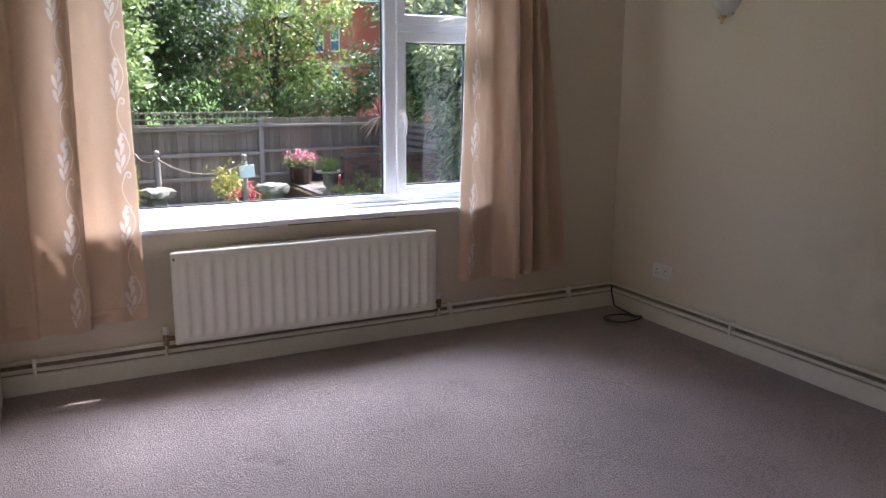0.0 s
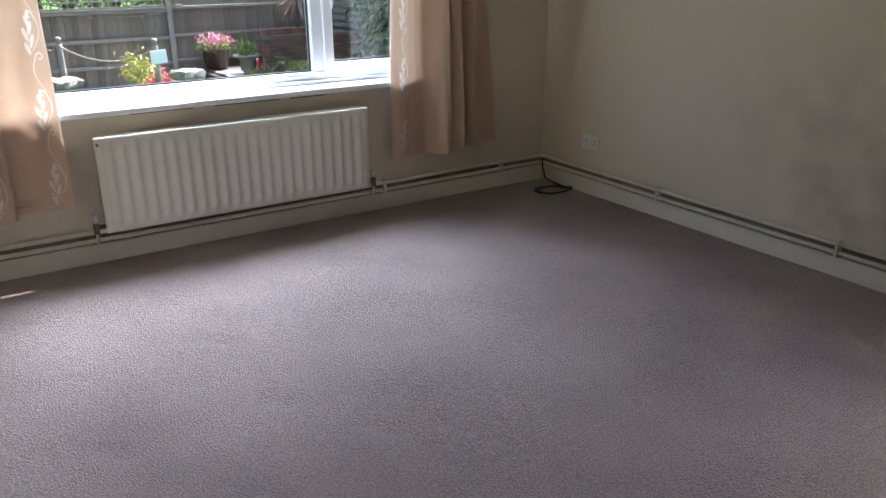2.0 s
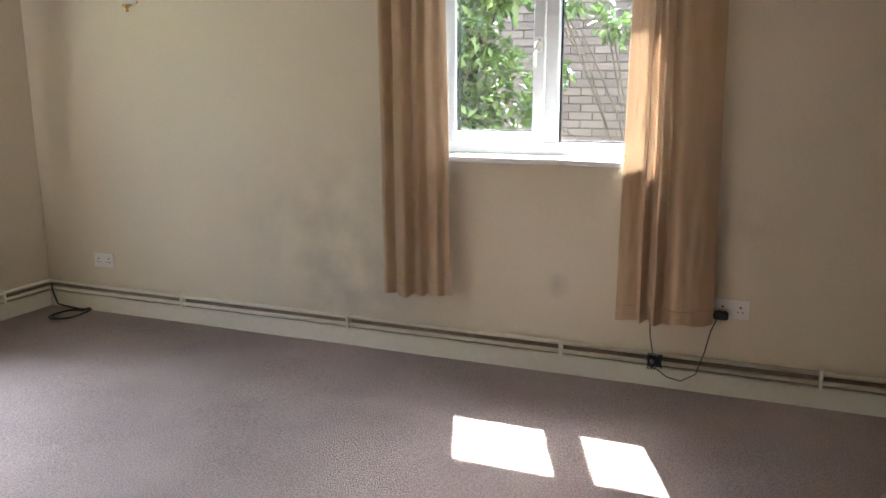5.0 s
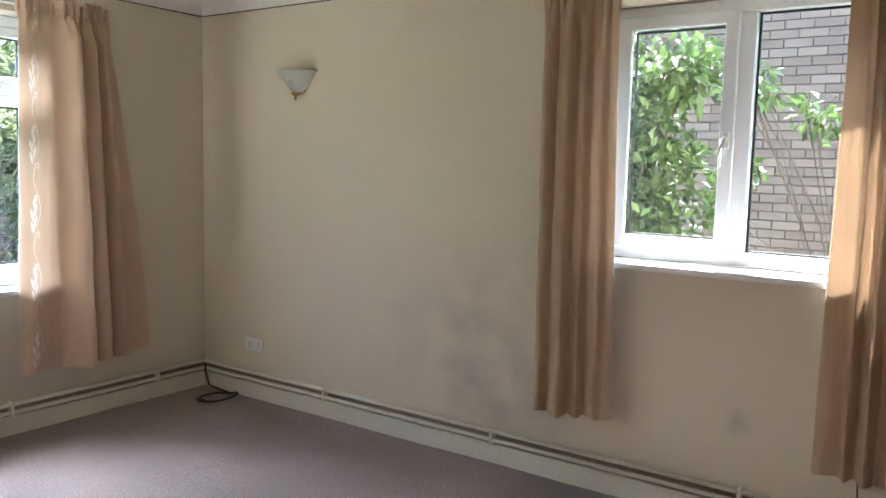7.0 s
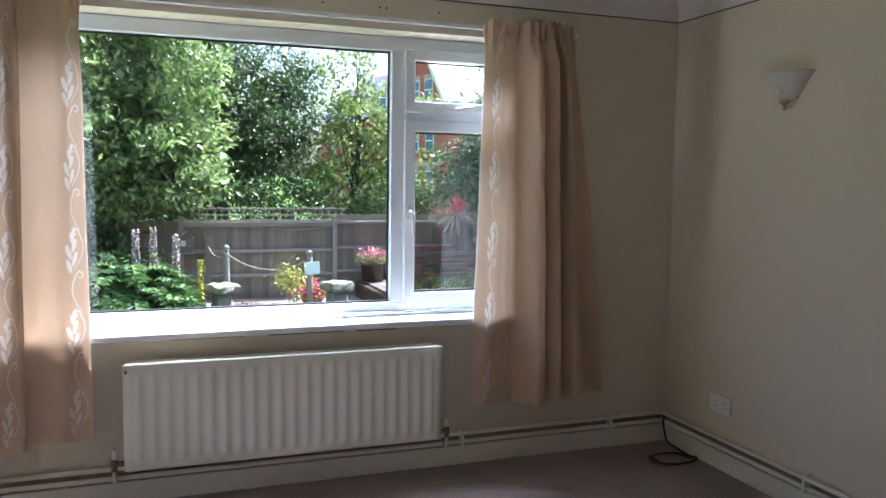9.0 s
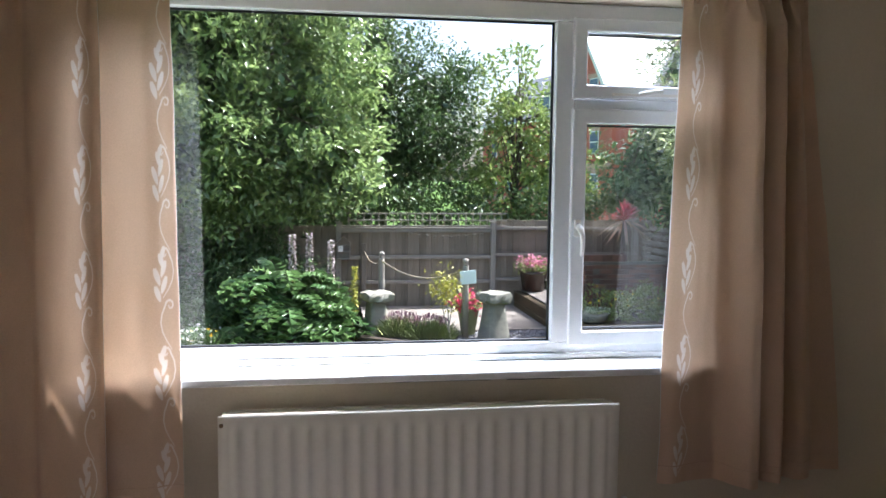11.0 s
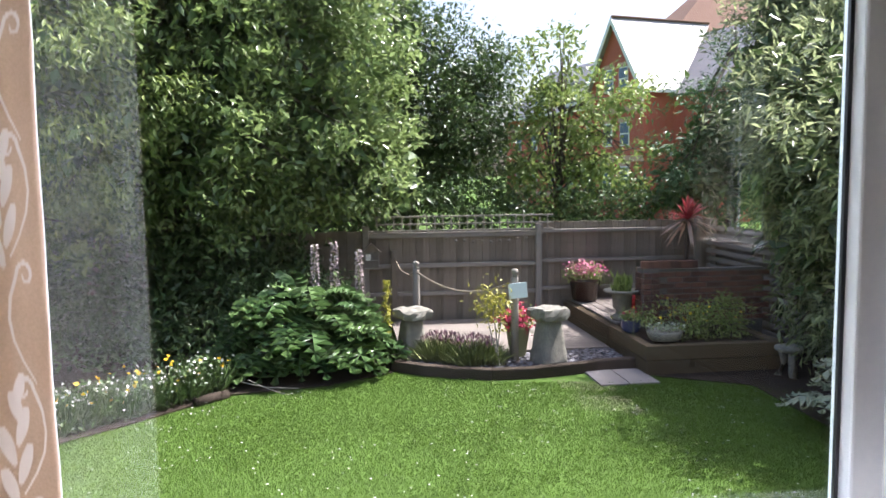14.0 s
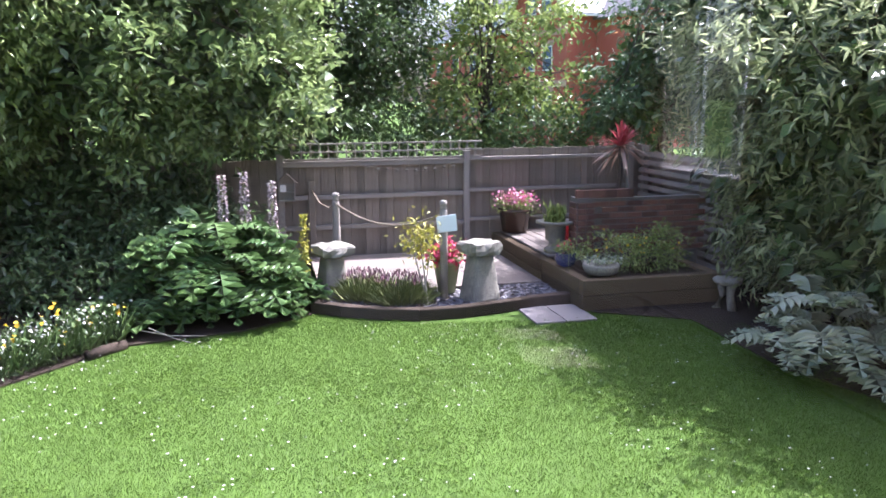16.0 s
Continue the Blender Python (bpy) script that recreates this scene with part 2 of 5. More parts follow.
REDP = mat("red_petals", (0.66, 0.02, 0.09), (0.55, 0.10, 0.18), 4, 0.6, 0, 5, spread=0.7, translucent=0.2)
YELP = mat("yellow_petals", (0.80, 0.60, 0.03), (0.75, 0.42, 0.02), 4, 0.6, 0, 5, spread=0.8, translucent=0.2)
WHTP = mat("white_petals", (0.82, 0.82, 0.78), (0.7, 0.7, 0.66), 4, 0.6, 0, 5, spread=0.5, translucent=0.2)
PURP = mat("dusky_lavender_flowers", (0.30, 0.14, 0.19), (0.16, 0.08, 0.10), 4, 0.8, 0, 5, spread=0.7)
LAVL = mat("lavender_stems", (0.30, 0.34, 0.13), (0.14, 0.18, 0.06), 4, 0.8, 0, 5, spread=0.6)
CORDR = mat("red_strap_leaves", (0.48, 0.06, 0.07), (0.26, 0.045, 0.06), 4, 0.4, 0, 5, spread=0.7, translucent=0.25)
CORDP = mat("faded_strap_leaves", (0.50, 0.38, 0.28), (0.40, 0.26, 0.22), 4, 0.5, 0, 5, spread=0.7, translucent=0.2)
POTBR = mat("brown_glazed_pot", (0.055, 0.03, 0.022), (0.03, 0.017, 0.013), 6, 0.25, 0.1)
POTBL = mat("blue_glazed_pot", (0.05, 0.06, 0.16), (0.03, 0.035, 0.09), 6, 0.25, 0.1)
POTGR = mat("olive_plant_pot", (0.33, 0.36, 0.19), (0.24, 0.26, 0.13), 6, 0.6, 0.1)
REDBALL = mat("red_glazed_ball", (0.55, 0.03, 0.03), (0.42, 0.02, 0.02), 6, 0.25)
ROPE = mat("hemp_rope", (0.33, 0.28, 0.21), (0.16, 0.13, 0.09), 30, 0.9, 0.8, 200)
SIGNM = mat("pale_blue_white_card", (0.70, 0.80, 0.82), (0.62, 0.74, 0.77), 3, 0.5)


# ---------------------------------------------------------------- mesh helpers
def mesh(name, verts, faces, material, smooth=False):
    me = bpy.data.meshes.new(name)
    me.from_pydata([tuple(v) for v in verts], [], faces)
    if material:
        me.materials.append(material)
    if smooth:
        me.shade_smooth()
    return me


def thing(name, loc, label, category, group="", kind=""):
    e = new(name)
    e.location = loc
    e.empty_display_size = 0.1
    return tagged(e, label, category, group, kind)


def place(ob, parent):
    """Puts an object built in world coordinates under parent."""
    if parent is not None:
        ob.parent = parent
        if parent.data is None:
            ob.location = ob.location - parent.location
    return ob


def part(name, geo, material, parent=None, label="", smooth=False):
    """geo: a bmesh, or (verts, faces), in world coordinates."""
    if isinstance(geo, bmesh.types.BMesh):
        me = bpy.data.meshes.new(name)
        geo.to_mesh(me)
        geo.free()
        me.materials.append(material)
        if smooth:
            me.shade_smooth()
    else:
        me = mesh(name, geo[0], geo[1], material, smooth)
    ob = place(new(name, me), parent)
    if label:
        ob["label"] = label
    return ob


def piece(name, me, parent, loc, turn=(0, 0, 0)):
    ob = new(name, me)
    ob.location = loc
    ob.rotation_euler = turn
    return place(ob, parent)


def box(x0, x1, y0, y1, z0, z1, bevel=0.0, seg=1):
    bm = bmesh.new()
    bmesh.ops.create_cube(bm, size=1, matrix=Matrix.LocRotScale(((x0 + x1) / 2, (y0 + y1) / 2, (z0 + z1) / 2), None, (abs(x1 - x0), abs(y1 - y0), abs(z1 - z0))))
    if bevel:
        bmesh.ops.bevel(bm, geom=bm.edges[:], offset=bevel, segments=seg, affect='EDGES', profile=0.5)
    return bm


def box_mesh(name, sx, sy, sz, material, bevel=0.0):
    me = bpy.data.meshes.new(name)
    bm = box(-sx / 2, sx / 2, -sy / 2, sy / 2, -sz / 2, sz / 2, bevel)
    bm.to_mesh(me)
    bm.free()
    me.materials.append(material)
    return me


def lathe(profile, cx, cy, n=24, wob=0.0, flute=0):
    """profile: (radius, z) from bottom to top, closed at both ends."""
    vs, fs = [], []
    for r, z in profile:
        for i in range(n):
            a = 2 * math.pi * i / n
            k = 1 + wob * noise.noise((3 * math.cos(a) + cx, 3 * math.sin(a), 5 * z))
            if flute:
                k *= 1 + 0.05 * math.cos(flute * a)
            vs.append((cx + r * k * math.cos(a), cy + r * k * math.sin(a), z + wob * 0.1 * noise.noise((4 * math.cos(a), 4 * math.sin(a), cx))))
    for j in range(len(profile) - 1):
        for i in range(n):
            a, b = j * n + i, j * n + (i + 1) % n
            fs.append((a, b, b + n, a + n))
    fs.append(tuple(reversed(range(n))))
    fs.append(tuple(range((len(profile) - 1) * n, len(profile) * n)))
    return vs, fs


def tube(points, radii, n=8, base=0):
    vs, fs = [], []
    P = [Vector(p) for p in points]
    if not hasattr(radii, "__len__"):
        radii = [radii] * len(P)
    for i, p in enumerate(P):
        d = (P[min(i + 1, len(P) - 1)] - P[max(i - 1, 0)]).normalized()
        u = d.cross(Vector((0, 0, 1)) if abs(d.z) < 0.95 else Vector((1, 0, 0))).normalized()
        w = d.cross(u)
        for k in range(n):
            a = 2 * math.pi * k / n
            vs.append(p + radii[i] * (math.cos(a) * u + math.sin(a) * w))
    for i in range(len(P) - 1):
        for k in range(n):
            a, b = base + i * n + k, base + i * n + (k + 1) % n
            fs.append((a, a + n, b + n, b))
    fs.append(tuple(base + k for k in range(n)))
    fs.append(tuple(base + (len(P) - 1) * n + k for k in reversed(range(n))))
    return vs, fs


def tubes(lines, n=8):
    vs, fs = [], []
    for pts, r in lines:
        v, f = tube(pts, r, n, len(vs))
        vs += v
        fs += f
    return vs, fs


def joined(boxes):
    """Several (x0, x1, y0, y1, z0, z1) as one mesh."""
    vs, fs = [], []
    for x0, x1, y0, y1, z0, z1 in boxes:
        b = len(vs)
        vs += [(x, y, z) for z in (z0, z1) for y in (y0, y1) for x in (x0, x1)]
        fs += [tuple(b + i for i in f) for f in ((0, 2, 3, 1), (4, 5, 7, 6), (0, 1, 5, 4), (2, 6, 7, 3), (0, 4, 6, 2), (1, 3, 7, 5))]
    return vs, fs


RNG = np.random.default_rng(7)


def leaf_mesh(name, centres, size, width, material, droop=0.3, outward=None, spread=1.0):
    """Folded leaves of four points each at the centres; outward: their mean directions."""
    n = len(centres)
    d = RNG.normal(size=(n, 3)) * spread
    if outward is not None:
        d += outward
    d[:, 2] -= droop
    d /= np.linalg.norm(d, axis=1)[:, None] + 1e-9
    up = RNG.normal(size=(n, 3)) * 0.6 + (0, 0, 1)
    s = np.cross(d, up)
    s /= np.linalg.norm(s, axis=1)[:, None] + 1e-9
    nn = np.cross(s, d)
    L = size * RNG.uniform(0.6, 1.25, n)[:, None]
    Wd = L * width
    v = np.empty((n, 4, 3))
    v[:, 0] = centres
    v[:, 1] = centres + d * L * 0.45 + s * Wd * 0.5 + nn * Wd * 0.18
    v[:, 2] = centres + d * L - nn * L * 0.12
    v[:, 3] = centres + d * L * 0.45 - s * Wd * 0.5 + nn * Wd * 0.18
    me = bpy.data.meshes.new(name)
    me.vertices.add(4 * n)
    me.vertices.foreach_set("co", v.ravel())
    idx = np.arange(n)[:, None] * 4
    tri = np.concatenate([idx + 0, idx + 1, idx + 2, idx + 0, idx + 2, idx + 3], 1).ravel()
    me.loops.add(6 * n)
    me.loops.foreach_set("vertex_index", tri)
    me.polygons.add(2 * n)
    me.polygons.foreach_set("loop_start", np.arange(2 * n) * 3)
    me.update(calc_edges=True)
    me.materials.append(material)
    return me


def crown_points(blobs, clumps, per, rad, shell=0.55):
    """Leaf places in clumps spread through ellipsoids (x, y, z, rx, ry, rz), denser to the outside."""
    vol = np.array([b[3] * b[4] * b[5] for b in blobs]) ** 0.67
    pick = RNG.choice(len(blobs), clumps, p=vol / vol.sum())
    B = np.array(blobs)[pick]
    d = RNG.normal(size=(clumps, 3))
    d /= np.linalg.norm(d, axis=1)[:, None]
    r = (shell + (1.10 - shell) * RNG.random(clumps) ** 0.7)[:, None]
    r *= 1 + 0.5 * np.array([noise.noise((2.6 * q[0] + s, 2.6 * q[1], 2.6 * q[2])) for q, s in zip(d, pick)])[:, None]
    r *= RNG.uniform(0.86, 1.16, (clumps, 1))
    c = B[:, :3] + d * r * B[:, 3:]
    k = RNG.integers(int(per * 0.5), int(per * 1.5), clumps)
    cc = np.repeat(c, k, 0)
    dd = np.repeat(d, k, 0)
    return c, cc + RNG.normal(size=cc.shape) * rad * (1, 1, 0.7), dd


def tree(name, label, base, blobs, clumps, per, rad, size, width, material, trunk_r=0.12, droop=0.3, limbs=40, group="", shell=0.55, lean=(0, 0), inner=0.0):
    t = thing(name, base, label, "tree", group)
    c, pts, out = crown_points(blobs, clumps, per, rad, shell)
    b = Vector(base)
    top = max(q[2] + 0.5 * q[5] for q in blobs)
    fork = Vector((base[0] + lean[0], base[1] + lean[1], base[2] + (top - base[2]) * 0.45))
    head = Vector((blobs[0][0], blobs[0][1], top))
    lines = [([b, b.lerp(fork, 0.5) + Vector((0.06, 0.03, 0)), fork, fork.lerp(head, 0.5) + Vector((0.05, -0.08, 0)), head], [trunk_r * 1.25, trunk_r, trunk_r * 0.85, trunk_r * 0.5, trunk_r * 0.15])]
    part("trunk", tubes(lines), BARK, t, smooth=True)
    bl = []
    for i in RNG.choice(len(c), min(limbs, len(c)), replace=False):
        e = Vector(c[i])
        s = b.lerp(fork, RNG.uniform(0.55, 1)) if RNG.random() < 0.5 else fork.lerp(head, RNG.uniform(0, 0.8))
        m = s.lerp(e, 0.5) + Vector((0, 0, 0.12 * (e - s).length))
        bl.append(([s, m, e], [trunk_r * 0.35, trunk_r * 0.2, 0.008]))
    part("limbs", tubes(bl, 5), BARK, t, smooth=True)
    # dark leaves added inside the crown paint the shade of its depth
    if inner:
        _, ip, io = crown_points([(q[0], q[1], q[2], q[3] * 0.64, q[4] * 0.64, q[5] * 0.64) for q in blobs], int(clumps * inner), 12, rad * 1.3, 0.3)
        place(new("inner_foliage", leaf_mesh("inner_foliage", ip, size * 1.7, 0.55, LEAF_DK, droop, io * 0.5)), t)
    ob = place(new("crown", leaf_mesh("crown", pts, size, width, material, droop, out * 0.8)), t)
    ob["label"] = "crown of many small separate leaves"
    return t


# ---------------------------------------------------------------- the room
H0, HC = 2.205, 2.33      # wall top under the cove, ceiling
XL, YB = -3.455, -5.6      # chimney side wall, back wall
OUT = 0.235               # outer face of the outer walls


def holed_wall(name, axis, inner, outer, a0, a1, z0, z1, holes, material, label):
    """A thick wall with one hole (u0, u1, z0, z1) through it; axis 'y': wall in a plane of constant y."""
    u0, u1, h0, h1 = holes
    us, zs = [a0, u0, u1, a1], [z0, h0, h1, z1]
    vs, fs = [], []
    for w in (inner, outer):
        for z in zs:
            for u in us:
                vs.append((u, w, z) if axis == 'y' else (w, u, z))
    for j in range(3):
        for i in range(3):
            if i == 1 and j == 1:
                continue
            a = j * 4 + i
            fs.append((a, a + 1, a + 5, a + 4))
            fs.append((a + 16, a + 20, a + 21, a + 17))
    for a, b in ((5, 6), (6, 10), (10, 9), (9, 5)):
        fs.append((a, b, b + 16, a + 16))
    for a, b in ((0, 1), (1, 2), (2, 3), (3, 7), (7, 11), (11, 15), (15, 14), (14, 13), (13, 12), (12, 8), (8, 4), (4, 0)):
        fs.append((b, a, a + 16, b + 16))
    bm = bmesh.new()
    bv = [bm.verts.new(v) for v in vs]
    for f in fs:
        bm.faces.new([bv[i] for i in f])
    bmesh.ops.recalc_face_normals(bm, faces=bm.faces[:])
    return tagged(part(name, bm, material), label, "wall", kind="structure")


WZ0, WZ1 = 0.70, 2.055      # garden window opening
WX0, WX1 = -3.08, -0.90
VZ0, VZ1 = 0.975, 2.055     # side window opening
VY0, VY1 = -3.55, -2.50
holed_wall("wall_garden", 'y', 0.0, OUT, XL - 0.9, OUT, -0.9, 2.5, (WX0, WX1, WZ0, WZ1), PAINT, "cream painted wall with the wide garden window")
holed_wall("wall_side", 'x', 0.0, OUT, YB - 0.2, 0.0, -0.9, 2.5, (VY0, VY1, VZ0, VZ1), PAINT, "cream painted wall with grey damp stains")
tagged(part("wall_back", box(-4.35, 0, YB - 0.2, YB, -0.9, 2.5), PAINT), "plain cream painted wall", "wall", kind="structure")
tagged(part("wall_chimney", box(XL - 0.9, XL, -2.9, 0, -0.9, 2.5), PAINT), "plain cream painted wall", "wall", kind="structure")
tagged(part("wall_entry", box(-4.5, -4.352, YB - 0.2, -2.9, -0.9, 2.5), PAINT), "plain cream painted wall", "wall", kind="structure")
tagged(part("ceiling", box(-4.35, 0, YB, 0, HC, HC + 0.15), CEIL), "white painted ceiling", "ceiling", kind="structure")
tagged(part("roof_slab", box(-4.5, OUT, YB - 0.2, OUT, 2.502, 2.7), SLATE), "flat grey roof over the room", "roof", kind="structure")


def floor_sheet():
    """Carpet with pile lumps, furniture dents and a crease."""
    bm = bmesh.new()
    bmesh.ops.create_grid(bm, x_segments=220, y_segments=280, size=0.5, matrix=Matrix.Translation((-2.175, -2.8, -0.008)) @ Matrix.Diagonal((4.35, 5.6, 1, 1)))
    dents = [(-2.58, -1.11), (-2.52, -1.16), (-2.54, -1.65), (-2.48, -1.72), (-3.04, -1.66), (-3.0, -1.73), (-2.33, -1.98), (-2.28, -2.04)]
    for v in bm.verts:
        x, y = v.co.x, v.co.y
        z = 0.0025 * noise.noise((2.2 * x, 2.2 * y, 0)) + 0.0012 * noise.noise((14 * x, 14 * y, 3))
        for a, b in dents:
            z -= 0.016 * math.exp(-((x - a) ** 2 + (y - b) ** 2) / 0.0014)
        z += 0.006 * math.exp(-((x + 2.36 + 0.06 * -y) / 0.04) ** 2) * max(0.0, min(1.0, (y + 2.0) / 0.4, (-0.55 - y) / 0.3))
        v.co.z = z + 0.008
    return bm


tagged(part("floor", floor_sheet(), CARPET, smooth=True), "mauve beige cut-pile carpet with dents and a crease", "carpet", kind="structure")
tagged(part("floor_base", box(-4.35, 0, YB, 0, -0.1, -0.045), SLEEP), "boards under the carpet", "floor", kind="structure")


def cove(name, pts_fn, length_pts, label):
    vs, fs = [], []
    n = 9
    for p in length_pts:
        for k in range(n):
            a = math.pi / 2 * k / (n - 1)
            vs.append(pts_fn(p, 0.125 * (1 - math.cos(a)) + 0.004, H0 + 0.004 + 0.121 * math.sin(a)))
    for j in range(len(length_pts) - 1):
        for k in range(n - 1):
            a = j * n + k
            fs.append((a, a + 1, a + n + 1, a + n))
    return tagged(part(name, (vs, fs), CEIL, smooth=True), label, "coving", kind="structure")


cove("cove_garden", lambda p, d, z: (p if p < -0.001 else -d, -d, z), [-3.45, -2, -1, 0.0], "white curved plaster coving")
cove("cove_side", lambda p, d, z: (-d, p if p < -0.001 else -d, z), [-5.6, -4, -2, 0.0], "white curved plaster coving")
tagged(part("trim_crack_garden", box(XL, -0.006, -0.005, -0.0005, H0 - 0.001, H0 + 0.004), CREVICE), "thin dark crack under the coving", "crack", kind="structure")
tagged(part("trim_crack_side", box(-0.005, -0.0005, YB, -0.006, H0 - 0.001, H0 + 0.004), CREVICE), "thin dark crack under the coving", "crack", kind="structure")


def skirt(name, x0, x1, y0, y1):
    return tagged(part(name, box(x0, x1, y0, y1, -0.035, 0.100, 0.004, 2), GLOSSW), "cream gloss painted skirting board", "skirting", kind="structure")


skirt("baseboard_garden", XL + 0.018, -0.002, -0.019, -0.001)
skirt("baseboard_side", -0.019, -0.001, YB, -0.021)
skirt("baseboard_chimney", XL + 0.001, XL + 0.017, -2.9, -0.002)

PZ = (0.163, 0.122)
pipes = thing("heating_pipes", (-0.03, -0.03, 0.1), "two cream painted heating pipes clipped above the skirting", "pipes")
for z in PZ:
    part("pipe", tubes([([(XL + 0.02, -0.026, z), (-0.05, -0.026, z), (-0.032, -0.032, z), (-0.026, -0.05, z), (-0.026, YB + 0.02, z)], 0.0105)], 10), GLOSSW, pipes, smooth=True)
for y in (-1.017, -2.07, -3.18, -4.27, -5.2):
    part("pipe_clip", box(-0.040, -0.001, y - 0.008, y + 0.008, 0.100, 0.178, 0.003), GLOSSW, pipes)
for x in (-0.35, -1.18, -3.3):
    part("pipe_clip", box(x - 0.008, x + 0.008, -0.040, -0.001, 0.100, 0.178, 0.003), GLOSSW, pipes)
# brown strips on the wall put the shade between the pipes into colour
tagged(part("trim_pipe_gap_garden", box(XL + 0.02, -0.004, -0.006, -0.0008, 0.1, 0.158), GAP_SHADE), "brown strip painting the shade in the gap behind the pipes", "gap", kind="structure")
tagged(part("trim_pipe_gap_side", box(-0.006, -0.0008, YB, -0.007, 0.1, 0.158), GAP_SHADE), "brown strip painting the shade in the gap behind the pipes", "gap", kind="structure")


# ---------------------------------------------------------------- windows
def bar(parent, name, x0, x1, y0, y1, z0, z1, swap, bevel=0.006, material=None, label=""):
    if swap:
        x0, x1, y0, y1 = y0, y1, x0, x1
    return part(name, box(x0, x1, y0, y1, z0, z1, bevel, 2), material or UPVC, parent, label)


def frame_ring(parent, name, u0, u1, z0, z1, w, d0, d1, swap, bevel=0.006, material=None, top=None, bottom=None):
    """A mitred-looking rectangular frame, inner hole w inside, as one mesh."""
    wt, wb = top or w, bottom or w
    bm = bmesh.new()
    O = [(u0, z0), (u1, z0), (u1, z1), (u0, z1)]
    I = [(u0 + w, z0 + wb), (u1 - w, z0 + wb), (u1 - w, z1 - wt), (u0 + w, z1 - wt)]
    rows = []
    for ring, d in ((O, d0), (O, d1), (I, d1), (I, d0)):
        rows.append([bm.verts.new((d, u, z) if swap else (u, d, z)) for u, z in ring])
    for a in range(4):
        for i in range(4):
            bm.faces.new((rows[a][i], rows[a][(i + 1) % 4], rows[(a + 1) % 4][(i + 1) % 4], rows[(a + 1) % 4][i]))
    bmesh.ops.recalc_face_normals(bm, faces=bm.faces[:])
    long_edges = [e for e in bm.edges if abs((e.verts[0].co - e.verts[1].co).z) > 0.9 * e.calc_length() or (e.verts[0].co - e.verts[1].co).normalized().dot(Vector((0, 1, 0) if swap else (1, 0, 0))) ** 2 > 0.8]
    bmesh.ops.bevel(bm, geom=long_edges, offset=bevel, segments=2, affect='EDGES', profile=0.5)
    return part(name, bm, material or UPVC, parent)


def pane(parent, u0, u1, z0, z1, d, swap):
    g = 0.004
    ob = part("pane", box(*((d - 0.002, d + 0.002, u0, u1) if swap else (u0, u1, d - 0.002, d + 0.002)), z0, z1), GLASS, parent, "clear glass")
    ob.visible_shadow = False
    frame_ring(parent, "gasket", u0 - g, u1 + g, z0 - g, z1 + g, 2 * g, d - 0.005, d + 0.005, swap, 0.001, GASKET)


def handle(parent, u, z, d, swap, down=0.10):
    """A white espagnolette handle: base plate, lock and a lever hanging down."""
    def P(a, b, c):
        return (d - b, a, c) if swap else (a, d - b, c)
    h = bar(parent, "handle", u - 0.014, u + 0.014, d - 0.016, d, z - 0.03, z + 0.035, swap, 0.006, WHITEP, "white window handle")
    part("lever", tubes([([P(u, 0.015, z + 0.01), P(u + 0.006, 0.034, z - 0.002), P(u + 0.012, 0.038, z - 0.03), P(u + 0.012, 0.036, z - down)], [0.012, 0.012, 0.010, 0.007])], 8), WHITEP, h, smooth=True)
    part("lock", tubes([([P(u - 0.002, 0.014, z + 0.018), P(u - 0.002, 0.02, z + 0.018)], 0.005)], 8), STEEL, h)


D0, D1 = 0.150, 0.222      # frame depth
w1 = thing("window_1", ((WX0 + WX1) / 2, 0.18, WZ0), "white plastic window with fixed pane, top vent and casement", "window", kind="structure")
frame_ring(w1, "window_frame", WX0 + 0.002, WX1 - 0.002, WZ0 + 0.03, WZ1 - 0.002, 0.058, D0, D1, False, top=0.066, bottom=0.058)
MX0, MX1 = -1.496, -1.424
bar(w1, "mullion", MX0, MX1, D0 - 0.002, D1 - 0.004, WZ0 + 0.0885, WZ1 - 0.0685, False)
bar(w1, "transom", MX1 + 0.0005, WX1 - 0.061, D0 - 0.001, D1 - 0.005, 1.655, 1.715, False)
pane(w1, WX0 + 0.064, MX0 - 0.005, WZ0 + 0.093, WZ1 - 0.073, 0.186, False)
frame_ring(w1, "vent_sash", MX1 - 0.012, WX1 - 0.046, 1.703, 1.998, 0.052, D0 - 0.026, D0 - 0.003, False, 0.007)
pane(w1, MX1 + 0.043, WX1 - 0.101, 1.76, 1.943, D0 + 0.02, False)
frame_ring(w1, "casement_sash", MX1 - 0.012, WX1 - 0.046, 0.777, 1.668, 0.056, D0 - 0.026, D0 - 0.003, False, 0.007)
pane(w1, MX1 + 0.048, WX1 - 0.105, 0.838, 1.608, D0 + 0.02, False)
handle(w1, MX1 + 0.012, 1.222, D0 - 0.026, False)
st = bar(w1, "vent_stay", -1.29, -1.02, D0 - 0.036, D0 - 0.0265, 1.716, 1.726, False, 0.002, WHITEP, "white casement stay on the vent")
part("stay_knob", tubes([([(-1.19, D0 - 0.05, 1.722), (-1.14, D0 - 0.052, 1.73), (-1.10, D0 - 0.045, 1.734)], [0.006, 0.010, 0.009])], 8), WHITEP, st, smooth=True)
part("window_sill", box(WX0 + 0.001, WX1 - 0.001, -0.0015, D0 + 0.004, WZ0 + 0.002, WZ0 + 0.0285, 0.008, 3), SILLM, w1, "white painted sill with a fine crack below")
part("sill_nose", box(WX0 - 0.11, WX1 + 0.11, -0.056, -0.002, WZ0 + 0.001, WZ0 + 0.030, 0.008, 3), SILLM, w1)
